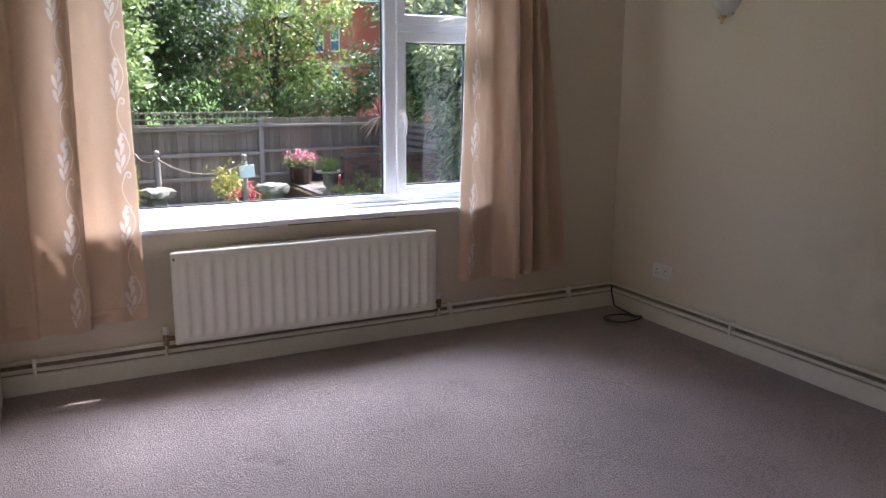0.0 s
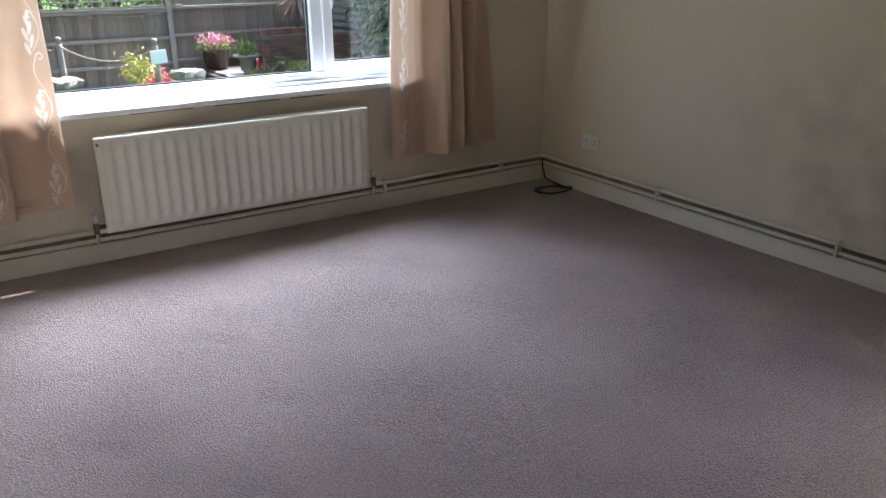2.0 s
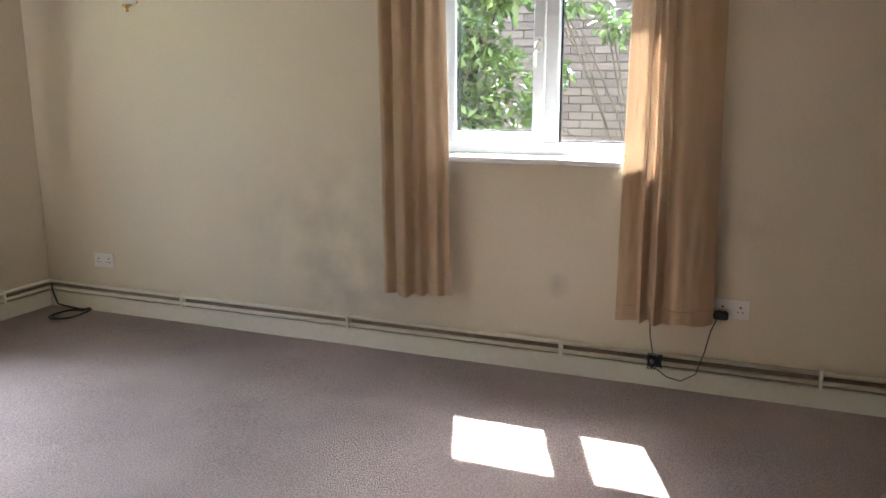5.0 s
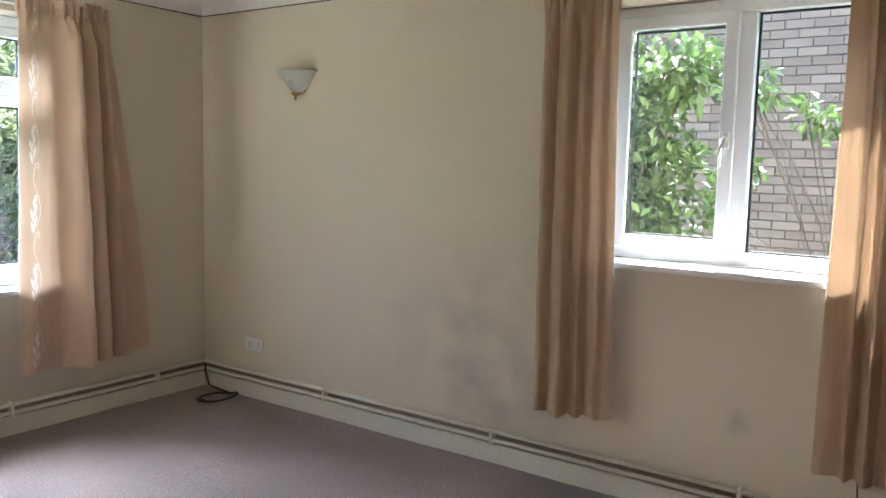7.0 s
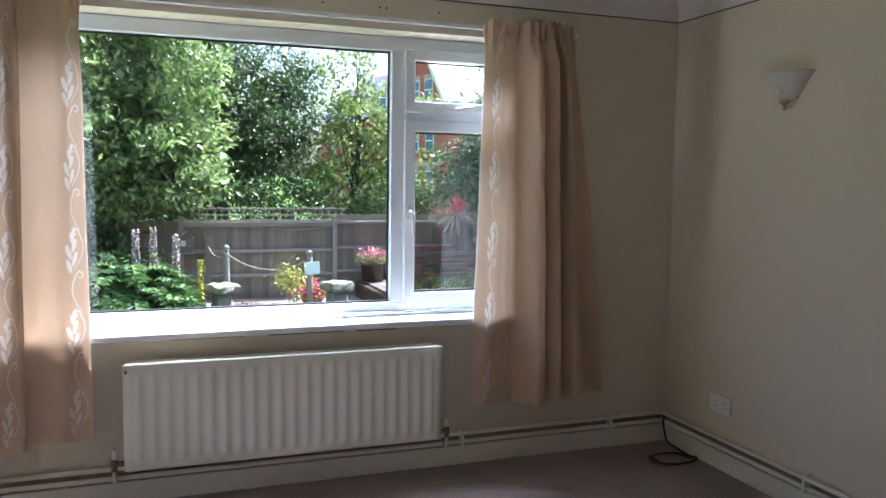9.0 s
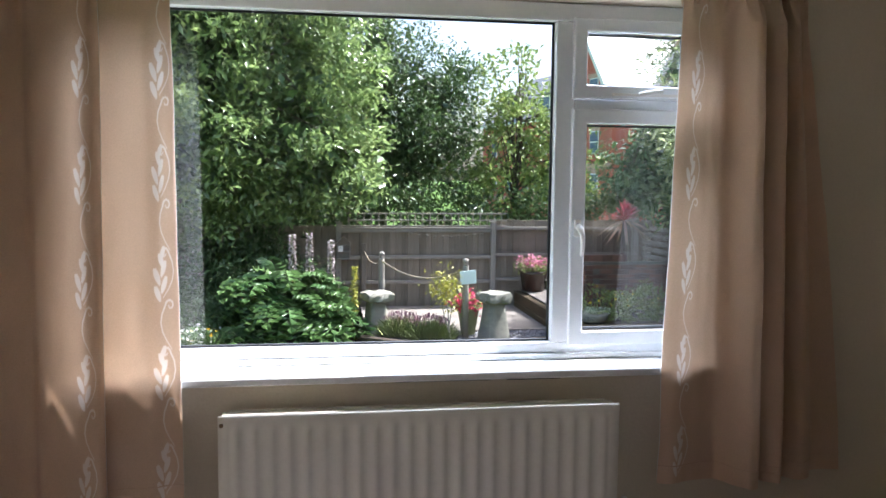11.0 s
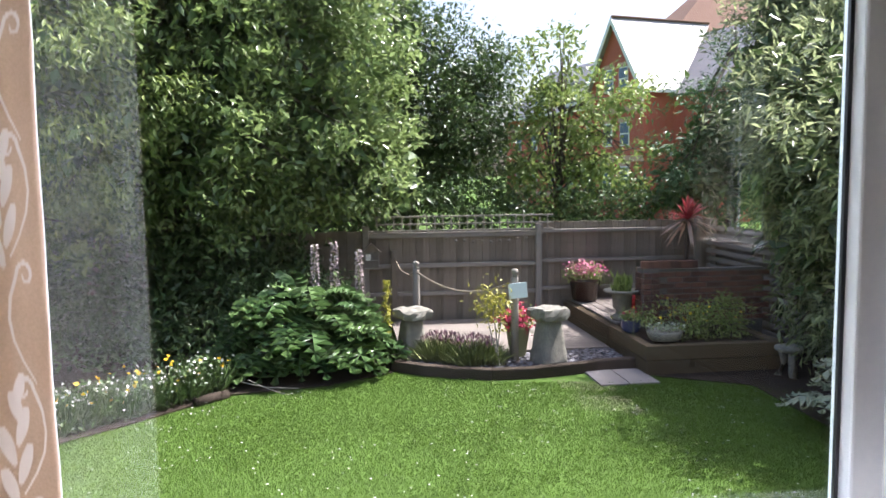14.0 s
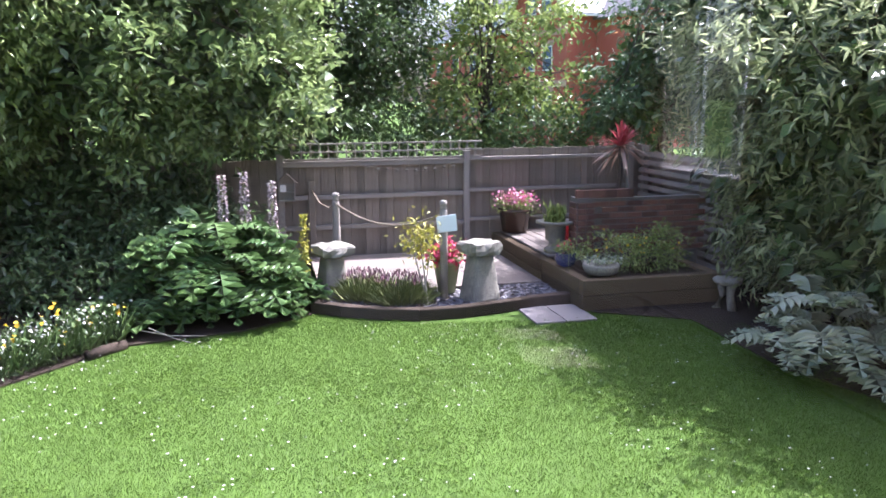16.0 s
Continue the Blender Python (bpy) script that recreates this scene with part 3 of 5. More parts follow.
part("sill_upstand", box(WX0 + 0.003, WX1 - 0.003, D0 - 0.03, D0 - 0.001, WZ0 + 0.029, WZ0 + 0.048, 0.005, 2), UPVC, w1)
part("sill_crack", joined([(x, x + l, -0.003, -0.0008, WZ0 - 0.010 - 0.002 * k, WZ0 - 0.006 - 0.002 * k) for k, (x, l) in enumerate([(-2.5, 0.3), (-2.1, 0.34), (-1.7, 0.2)])]), CREVICE, w1)
part("curtain_rail", box(-3.4, -0.60, -0.030, -0.001, 2.085, 2.105, 0.003), WHITEP, w1, "white plastic curtain track")
part("rail_screws", joined([(x, x + 0.008, -0.004, -0.0006, 2.145, 2.153) for x in (-2.42, -2.14, -1.86, -1.6, -1.57, -1.32)]), CREVICE, w1)

w2 = thing("window_2", (0.18, (VY0 + VY1) / 2, VZ0), "white plastic side window with a casement and a fixed pane", "window", kind="structure")
frame_ring(w2, "window_frame", VY0 + 0.002, VY1 - 0.002, VZ0 + 0.03, VZ1 - 0.002, 0.056, D0, D1, True)
bar(w2, "mullion", -3.092, -3.022, D0 - 0.002, D1 - 0.004, VZ0 + 0.0865, VZ1 - 0.0585, True)
frame_ring(w2, "casement_sash", -3.034, VY1 - 0.046, 1.05, 2.009, 0.056, D0 - 0.026, D0 - 0.003, True, 0.007)
pane(w2, -2.974, VY1 - 0.106, 1.11, 1.949, D0 + 0.02, True)
pane(w2, VY0 + 0.062, -3.097, VZ0 + 0.091, VZ1 - 0.063, 0.186, True)
handle(w2, -3.008, 1.50, D0 - 0.026, True)
part("window_sill", box(-0.045, D0 + 0.004, VY0 + 0.001, VY1 - 0.001, VZ0 + 0.002, VZ0 + 0.0285, 0.008, 3), SILLM, w2, "white painted sill")
part("curtain_rail", box(-0.030, -0.001, -3.86, -2.24, 2.085, 2.105, 0.003), WHITEP, w2, "white plastic curtain track")


# ---------------------------------------------------------------- curtains
def curtain(name, label, folds, z0, z1, swap, material, seed, lift=0.0, sprays=()):
    """A hanging curtain. folds: (place at the hem, place at the heading, distance from the wall) from one edge to the other."""
    m = len(folds) - 1
    nu, nz = m * 10, 460 if sprays else 44
    us = [i / nu for i in range(nu + 1)]
    for u0, _ in sprays:
        us += [u0 - 0.04 + 0.0011 * i for i in range(120) if 0 < u0 - 0.04 + 0.0011 * i < 1]
    us = sorted(set(us))

    def fold(a):
        i = int(min(max(a, 0), m - 0.0001))
        f = a - i
        p0, p1, p2, p3 = (folds[min(max(i + k, 0), m)] for k in (-1, 0, 1, 2))
        return [0.5 * (2 * q1 + (q2 - q0) * f + (2 * q0 - 5 * q1 + 4 * q2 - q3) * f * f + (3 * q1 - q0 - 3 * q2 + q3) * f ** 3) for q0, q1, q2, q3 in zip(p0, p1, p2, p3)]

    def S(u, v):
        """u along the cloth 0..1, v height 0 (hem) .. 1 (top)."""
        u, v = min(max(u, 0), 1), min(max(v, 0), 1)
        hem, head, d = fold(u * m)
        g = v ** 1.3
        along = hem * (1 - g) + head * g + 0.006 * noise.noise((9 * u, 5 * v, seed))
        if v > 0.9:
            k = min(1, (v - 0.9) / 0.06)
            d = d * (1 - 0.6 * k) + 0.6 * k * (0.088 + 0.020 * math.sin(u * m * 5.6 + seed))
            along += 0.006 * k * math.sin(u * m * 5.6 + 1.4 + seed)
        if v > 0.965:
            d += 0.010 * math.sin(u * m * 9 + seed)
        d += 0.006 * noise.noise((7 * u, 6 * v, seed + 9)) + 0.004 * noise.noise((20 * u, 16 * v, seed + 4))
        d = max(d, 0.058)
        z = z0 + lift * u + (z1 - z0 - lift * u) * v
        if v < 0.02:
            z += 0.014 * noise.noise((6 * u, seed, 0))
        if v > 0.98:
            z += 0.010 * math.sin(u * m * 5.6 + seed)
        return (-d, along, z) if swap else (along, -d, z)
    vs = [S(u, j / nz) for j in range(nz + 1) for u in us]
    w = len(us)
    fs = [(j * w + i, j * w + i + 1, (j + 1) * w + i + 1, (j + 1) * w + i) for j in range(nz) for i in range(w - 1)]
    mid = (folds[0][1] + folds[-1][1]) / 2
    t = thing(name, (-0.088, mid, z0) if swap else (mid, -0.088, z0), label, "curtain", "curtains at the windows")
    cl = part("cloth", (vs, fs), material, t, smooth=True)
    back = Vector((0.005, 0, 0) if swap else (0, 0.005, 0))
    lv = [Vector(S(i / nu, 0.012 + 0.97 * j / 44)) + back for j in range(45) for i in range(nu + 1)]
    lf = [(j * (nu + 1) + i, (j + 1) * (nu + 1) + i, (j + 1) * (nu + 1) + i + 1, j * (nu + 1) + i + 1) for j in range(44) for i in range(nu)]
    part("lining", (lv, lf), LINING, t, "white cotton lining", smooth=True)
    for i in range(m + 1):
        p = Vector(S(i / m, 0.985))
        part("pleat", tubes([([p + Vector((0, 0, 0.016)), p + Vector((0, 0, -0.02)), p + Vector((0, 0, -0.075))], [0.010, 0.012, 0.004])], 7), material, t, smooth=True)
    part("hem", tubes([([S(i / nu, 0.035) for i in range(nu + 1)], 0.0022)], 5), material, t, smooth=True)
    if sprays:
        U = np.tile(np.array(us), nz + 1)
        Z = np.repeat(np.arange(nz + 1) / nz, w) * (z1 - z0)
        satin = np.zeros(len(U))
        for u0, unit in sprays:
            spray_column(satin, (U - u0) * unit, Z, z1 - z0)
        cl.data.attributes.new("satin", 'FLOAT', 'POINT').data.foreach_set("value", satin)
    return t


def spray_column(satin, X, Z, height):
    """Marks sprays of leaves and curling stems, one above the other up the cloth; X, Z: metres on the cloth."""
    def ribbon(path, width):
        near = np.nonzero((X > -0.05) & (X < 0.09) & (Z > path[0][1] - 0.06) & (Z < path[-1][1] + 0.08))[0]
        x, z = X[near], Z[near]
        for i in range(len(path) - 1):
            (ax, az), (bx, bz) = path[i], path[i + 1]
            dx, dz = bx - ax, bz - az
            f = np.clip(((x - ax) * dx + (z - az) * dz) / (dx * dx + dz * dz + 1e-12), 0, 1)
            d = np.hypot(x - ax - f * dx, z - az - f * dz)
            wd = width * (0.35 + 0.65 * np.sin(math.pi * (i + f + 0.2) / len(path)))
            satin[near] = np.maximum(satin[near], np.clip((wd - d) / 0.0015 + 0.5, 0, 1))

    def scroll(x0, z0, bulge, turn):
        stem = [(x0 + bulge * math.sin(f * 2.5), z0 + 0.15 * f) for f in (0, 0.2, 0.4, 0.6, 0.8, 1)]
        ex, ez = stem[-1]
        return stem + [(ex - turn * 0.018 * (1 - (1 - a / 9) * math.cos(a)), ez + 0.020 * (1 - a / 9) * math.sin(a)) for a in (0.5, 1, 1.5, 2, 2.6, 3.2, 3.8, 4.5, 5.2, 6)]
    z = 0.03
    while z < height - 0.2:
        for k in range(6):
            size = 0.054 - 0.004 * abs(k - 1.5)
            bend = (1 if k % 2 else -1) * 0.32
            zz = z + 0.028 * k
            ribbon([(0.006 * math.sin(k * 2.1) + math.sin(bend) * size * f + 0.002 * k, zz + math.cos(bend) * size * f) for f in (0, 0.25, 0.5, 0.75, 1)], 0.0095)
        ribbon(scroll(0.012, z + 0.01, 0.045, 1), 0.0034)
        ribbon(scroll(0.045, z + 0.17, -0.042, -1), 0.0034)
        z += 0.335


curtain("curtain", "cream satin curtain with pale leaf embroidery, half drawn",
        [(-3.43, -3.44, 0.062), (-3.38, -3.38, 0.07), (-3.33, -3.31, 0.074), (-3.275, -3.27, 0.085), (-3.255, -3.25, 0.062), (-3.19, -3.18, 0.082), (-3.12, -3.10, 0.108), (-3.065, -3.05, 0.125), (-3.05, -3.035, 0.10), (-3.07, -3.05, 0.075), (-3.0, -2.98, 0.066), (-2.92, -2.91, 0.078), (-2.86, -2.86, 0.068), (-2.81, -2.825, 0.085)],
        0.27, 2.13, False, CURT, 3, 0.05, sprays=((0.47, 1.0), (0.90, 0.85)))
curtain("curtain", "cream satin curtain gathered beside the garden window",
        [(-1.15, -1.105, 0.07), (-1.09, -1.06, 0.085), (-1.02, -1.01, 0.070), (-0.93, -0.955, 0.062), (-0.885, -0.91, 0.15), (-0.845, -0.885, 0.185), (-0.805, -0.86, 0.16), (-0.815, -0.855, 0.062), (-0.77, -0.82, 0.15), (-0.725, -0.785, 0.17), (-0.705, -0.77, 0.065), (-0.64, -0.74, 0.145), (-0.59, -0.715, 0.13), (-0.54, -0.70, 0.062), (-0.43, -0.67, 0.075)],
        0.305, 2.125, False, CURT, 11, 0.02, sprays=((0.08, 1.3),))
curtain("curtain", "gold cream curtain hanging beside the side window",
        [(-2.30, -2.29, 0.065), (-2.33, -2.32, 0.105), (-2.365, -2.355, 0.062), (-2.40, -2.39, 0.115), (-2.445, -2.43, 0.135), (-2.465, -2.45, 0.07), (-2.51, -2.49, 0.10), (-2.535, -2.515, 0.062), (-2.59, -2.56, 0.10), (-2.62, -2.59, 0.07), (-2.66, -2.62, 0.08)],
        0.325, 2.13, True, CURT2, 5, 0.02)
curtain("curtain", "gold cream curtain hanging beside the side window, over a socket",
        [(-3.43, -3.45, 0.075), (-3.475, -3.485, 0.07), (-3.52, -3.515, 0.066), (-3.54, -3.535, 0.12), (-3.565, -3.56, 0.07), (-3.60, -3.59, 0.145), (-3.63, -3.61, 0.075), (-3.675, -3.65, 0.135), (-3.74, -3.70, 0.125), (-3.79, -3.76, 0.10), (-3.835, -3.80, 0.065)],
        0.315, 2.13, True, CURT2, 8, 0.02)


# ---------------------------------------------------------------- radiator
def radiator():
    x0, x1, z0, z1, yf, yb = -2.695, -1.316, 0.172, 0.620, -0.112, -0.052
    r = thing("radiator", ((x0 + x1) / 2, -0.08, z0), "white ribbed panel radiator hung under the window", "radiator")
    ribs = 23
    pitch = (x1 - x0 - 0.06) / ribs
    for name, y, sgn, sx in (("front_panel", yf, 1, 0.0), ("rear_panel", yb + 0.006, 1, 0.03)):
        prof = [(x0 + sx, 0.0)]
        for i in range(ribs):
            a = x0 + 0.03 + i * pitch
            prof += [(a + pitch * q, d) for q, d in ((0.04, 0.0), (0.24, 0.004), (0.36, 0.013), (0.5, 0.015), (0.64, 0.013), (0.76, 0.004), (0.96, 0.0))]
        prof.append((x1 - sx, 0.0))
        levels = [(z0, 0.0, 0.006), (z0 + 0.006, 0.0, 0.0), (z0 + 0.035, 0.0, 0.0), (z0 + 0.06, 1.0, 0.0), (z1 - 0.06, 1.0, 0.0), (z1 - 0.035, 0.0, 0.0), (z1 - 0.006, 0.0, 0.0), (z1, 0.0, 0.006)]
        vs, fs = [], []
        n = len(prof)
        for z, k, back in levels:
            vs += [(x, y + back + 0.011 - d * k - 0.011, z) for x, d in prof]
        for j in range(len(levels) - 1):
            for i in range(n - 1):
                a = j * n + i
                fs.append((a, a + 1, a + n + 1, a + n))
        pn = part(name, (vs, fs), RADM, r, smooth=True)
        so = pn.modifiers.new("thickness", 'SOLIDIFY')
        so.thickness, so.offset = 0.012, -1
    part("top_cap", box(x0 + 0.01, x1 - 0.01, yf + 0.0135, yb + 0.003, z1 - 0.012, z1 - 0.004, 0.002), RADM, r)
    part("air_vent", tubes([([(x0 + 0.012, yf - 0.004, z1 - 0.03), (x0 + 0.012, yf - 0.010, z1 - 0.03)], 0.007)], 8), COPPER, r)
    for x in (x0 + 0.25, x1 - 0.25):
        part("wall_bracket", box(x - 0.02, x + 0.02, yb + 0.020, -0.001, 0.25, 0.55, 0.002), RADM, r)
    for x, s in ((x0, -1), (x1, 1)):
        xv = x + s * 0.04
        v = part("valve", tubes([([(x, -0.075, 0.20), (x + s * 0.025, -0.075, 0.20), (xv, -0.075, 0.20)], 0.011), ([(xv, -0.075, 0.170), (xv, -0.075, 0.222)], 0.0125)], 10), COPPER, r, "brass radiator valve", smooth=True)
        part("valve_cap", tubes([([(xv, -0.075, 0.222), (xv, -0.075, 0.262)], [0.013, 0.011])], 10), WHITEP, v, "white plastic cap", smooth=True)
        part("tail_pipe", tubes([([(xv, -0.075, 0.172), (xv, -0.075, 0.130), (xv, -0.060, 0.120), (xv, -0.028, 0.120)], 0.0075)], 8), GLOSSW, r, smooth=True)
    return r


radiator()


# ---------------------------------------------------------------- small room things
def socket(y, z, label):
    s = thing("wall_socket", (0, y, z), label, "socket", "double sockets")
    part("plate", box(-0.010, -0.0005, y - 0.073, y + 0.073, z - 0.043, z + 0.043, 0.003, 2), WHITEP, s)
    for c in (-0.036, 0.036):
        part("switch", box(-0.0135, -0.0102, y + c - 0.005 + 0.02 * (1 if c < 0 else -1), y + c + 0.005 + 0.02 * (1 if c < 0 else -1), z + 0.014, z + 0.030, 0.001), WHITEP, s)
        part("pin_holes", joined([(-0.0108, -0.0101, y + c - 0.004, y + c + 0.004, z + 0.004, z + 0.012), (-0.0108, -0.0101, y + c - 0.014, y + c - 0.007, z - 0.014, z - 0.010), (-0.0108, -0.0101, y + c + 0.007, y + c + 0.014, z - 0.014, z - 0.010)]), CREVICE, s)
    return s


socket(-0.452, 0.322, "white double wall socket near the corner")
socket(-3.905, 0.395, "white double wall socket with a plug in, beside a curtain")
plug = thing("plug", (-0.03, -3.85, 0.37), "black plug in the socket under the curtain", "plug")
part("body", box(-0.052, -0.0142, -3.895, -3.835, 0.352, 0.384, 0.008, 2), BLACKP, plug)
aerial = thing("cable", (-0.03, -3.62, 0.12), "thin dark cable tangled in a knot on the pipes", "cable")
knot = [(-0.048 + 0.010 * math.sin(i * 2.3), -3.605 + 0.032 * math.sin(i * 1.1 + 1), 0.135 + 0.035 * math.cos(i * 1.7)) for i in range(40)]
part("wire", tubes([([(-0.05, -3.575, 0.36), (-0.046, -3.58, 0.25), (-0.048, -3.595, 0.17)] + knot + [(-0.048, -3.66, 0.07), (-0.05, -3.72, 0.06), (-0.05, -3.78, 0.10), (-0.046, -3.81, 0.2), (-0.045, -3.83, 0.30), (-0.04, -3.85, 0.352)], 0.0026)], 5), BLACKP, aerial, smooth=True)
coil = thing("cable", (-0.16, -0.26, 0.010), "black cable coiled on the carpet in the corner", "cable")
loop = [(-0.168 + (0.108 + 0.014 * math.sin(i * 0.9)) * math.cos(i * 0.35), -0.322 + (0.098 + 0.014 * math.cos(i * 0.7)) * math.sin(i * 0.35), 0.018 + 0.003 * (i % 18) / 3) for i in range(58)]
part("wire", tubes([([(-0.034, -0.05, 0.15), (-0.045, -0.06, 0.11), (-0.05, -0.10, 0.03), (-0.05, -0.16, 0.024)] + loop, 0.0055)], 6), BLACKP, coil, smooth=True)


def sconce(y, lit):
    z0, z1 = 1.735, 1.845
    s = thing("wall_lamp", (0, y, z0), "half-bowl frosted glass wall lamp with brass finial, " + ("switched on" if lit else "switched off"), "wall lamp", "wall lamps")
    n, prof = 21, [(0.020, z0), (0.040, z0 + 0.012), (0.070, z0 + 0.045), (0.094, z0 + 0.080), (0.118, z1), (0.132, z1 + 0.008)]
    vs, fs = [], []
    for r, z in prof:
        for i in range(n):
            a = math.pi * i / (n - 1)
            vs.append((-0.004 - r * 0.85 * math.sin(a), y + r * math.cos(a), z))
    for j in range(len(prof) - 1):
        for i in range(n - 1):
            a = j * n + i
            fs.append((a, a + 1, a + n + 1, a + n))
    sh = part("shade", (vs, fs), ALAB, s, "frosted white glass bowl", smooth=True)
    so = sh.modifiers.new("thickness", 'SOLIDIFY')
    so.thickness = 0.004
    part("finial", lathe([(0.004, z0 - 0.034), (0.010, z0 - 0.030), (0.006, z0 - 0.020), (0.013, z0 - 0.010), (0.024, z0 - 0.002), (0.022, z0 + 0.006)], -0.034, y, 14), BRASS, s, smooth=True)
    part("back_plate", box(-0.012, -0.0008, y - 0.05, y + 0.05, z0 + 0.01, z1 - 0.01, 0.004), BRASS, s)
    part("bulb", lathe([(0.010, z0 + 0.03), (0.020, z0 + 0.05), (0.020, z0 + 0.065), (0.012, z0 + 0.08)], -0.06, y, 12), WHITEP, s, smooth=True)
    if lit:
        l = bpy.data.lights.new("lamp_glow", 'POINT')
        l.energy, l.color, l.shadow_soft_size = 0.18, (1.0, 0.55, 0.2), 0.02
        lo = new("lamp_glow", l)
        lo.location = (-0.07, y, z1 - 0.008)
        place(lo, s)
    return s


sconce(-0.80, False)
sconce(-4.11, True)


# ---------------------------------------------------------------- the garden
G = -0.90
FY = 11.1


def lawn_edge(x):
    """Far edge of the lawn."""
    return np.interp(x, [-9, -4.6, -4.1, -3.7, -2.6, -1.85, -0.8, 0.4, 1.1, 2.4, 3.2], [4.0, 6.4, 6.95, 7.4, 7.65, 8.1, 7.5, 7.3, 7.45, 6.6, 3.0])


gx = bmesh.new()
bmesh.ops.create_grid(gx, x_segments=40, y_segments=40, size=0.5, matrix=Matrix.Translation((0, 2000.235, G)) @ Matrix.Diagonal((4000, 4000, 1, 1)))
tagged(part("ground", gx, LAWN), "short mown lawn and grassy ground", "ground", kind="structure")
tagged(part("ground_rear", box(-2000, 2000, -2000, OUT, G - 0.2, G - 0.004), LAWN), "grassy ground round the house", "ground", kind="structure")


def bed(name, pts, z, label, material):
    vs = [(x, y, z) for x, y in pts] + [(x, y, G - 0.05) for x, y in pts]
    n = len(pts)
    fs = [tuple(range(n))] + [(i, i + n, (i + 1) % n + n, (i + 1) % n) for i in range(n)]
    bm = bmesh.new()
    bv = [bm.verts.new(v) for v in vs]
    for f in fs:
        bm.faces.new([bv[i] for i in f])
    bmesh.ops.recalc_face_normals(bm, faces=bm.faces[:])
    return tagged(part(name, bm, material), label, "soil", kind="structure")


bed("ground_border_left", [(-12, 3.5), (-5.4, 5.6), (-4.6, 6.4), (-4.1, 6.95), (-3.7, 7.4), (-2.6, 7.65), (-1.9, 8.1), (-1.75, 8.9), (-1.75, 11.3), (-12, 12)], G + 0.02, "dark leaf-littered soil under the trees", SOIL)
bed("ground_border_right", [(1.1, 7.45), (2.0, 6.9), (1.95, 5.3), (2.2, 4.5), (2.3, 2.0), (6, 2.0), (6, 11), (2.7, 9)], G + 0.016, "dark leaf-littered soil under the hedge", SOIL)

# grass blades and daisies
n = 420000
gxy = np.column_stack([RNG.uniform(-6.0, 2.6, n), 0.9 + 7.3 * RNG.random(n) ** 0.85])
gxy = gxy[gxy[:, 1] < lawn_edge(gxy[:, 0]) + RNG.normal(size=len(gxy)) * 0.04]
tuft = np.array([noise.noise((1.1 * x, 1.1 * y, 0)) + 0.6 * noise.noise((5 * x, 5 * y, 2)) for x, y in gxy])
gp = np.column_stack([gxy, np.full(len(gxy), G - 0.002)])
gm = leaf_mesh("grass", gp, 0.025, 0.16, GRASS, droop=-1.6, spread=0.55)
tagged(new("grass", gm), "short green lawn grass", "grass", kind="stuff")
cl = gxy[(tuft > 0.12) & (RNG.random(len(gxy)) < 0.3)]
tagged(new("clover", leaf_mesh("clover", np.column_stack([cl, G + RNG.uniform(0.008, 0.024, len(cl))]), 0.016, 0.9, GRASS, droop=0.0, spread=1.0)), "low clover growing through the lawn", "clover", kind="stuff")
n = 1100
dx = RNG.uniform(-5.2, 2.2, n)
dy = RNG.uniform(1.5, 7.6, n)
ok = (dy < lawn_edge(dx) - 0.05) & (np.array([noise.noise((0.7 * a, 0.7 * b, 9)) for a, b in zip(dx, dy)]) > -0.12)
dv, df = [], []
for x, y in zip(dx[ok], dy[ok]):
    b0, r, z = len(dv), RNG.uniform(0.005, 0.010), G + RNG.uniform(0.022, 0.034)
    dv += [(x + r * math.cos(a), y + r * math.sin(a), z + 0.002 * (k % 2)) for k, a in enumerate(np.arange(7) * 0.898)] + [(x, y, z + 0.004)]
    df += [(b0 + i, b0 + (i + 1) % 7, b0 + 7) for i in range(7)]
tagged(part("lawn_daisies", (dv, df), WHTP), "white daisies scattered in the lawn", "flowers", kind="stuff")


# fence
fence = thing("fence", (0.6, FY, G), "weathered grey close-board fence with trellis on top", "fence")
brd = [box_mesh("board", 0.118, 0.018, 1.50 + 0.012 * k, FENCE, 0.003) for k in range(4)]
for i, x in enumerate(np.arange(-2.1, 3.62, 0.105)):
    me = brd[(i * 7) % 4]
    low = 0.02 if x < 0.7 else 0.12
    piece("board", me, fence, (x, FY + 0.006 * (i % 2), G + 0.72 + low), (0, 0.004 * math.sin(i * 3.1), 0.09))
darkf = thing("fence", (-6, FY + 0.3, G), "dark close-board fence in the shade of the trees", "fence")
for i, x in enumerate(np.arange(-9.5, -2.2, 0.112)):
    piece("board", brd[(i * 5) % 4], darkf, (x, FY + 0.02 + 0.006 * (i % 2), G + 0.74), (0, 0, 0.09))
sidef = thing("fence", (3.35, 9.5, G), "dark slatted side fence behind the brick wall", "fence")
slat = box_mesh("slat", 0.02, 2.6, 0.07, RAIL, 0.003)
for k in range(12):
    piece("slat", slat, sidef, (3.42 - 0.0 * k, 9.75, G + 0.10 + 0.125 * k), (0.0, 0.1, 0))
for i in range(78):
    piece("board", brd[(i * 5) % 4], sidef, (3.62, 3.0 + 0.105 * i, G + 0.74), (0, 0, radians(95)))
for y in (8.5, 11.0):
    part("post", box(3.45, 3.53, y - 0.04, y + 0.04, G, G + 1.6, 0.006), POSTM, sidef)
for k, z in enumerate((-0.42, 0.02, 0.49)):
    part("rail", box(-2.06, 0.58, FY - 0.075, FY - 0.02, z, z + 0.065, 0.005), RAIL, fence)
    part("rail", box(0.66, 3.2, FY - 0.075, FY - 0.02, z + 0.04, z + 0.095, 0.005), RAIL, fence)
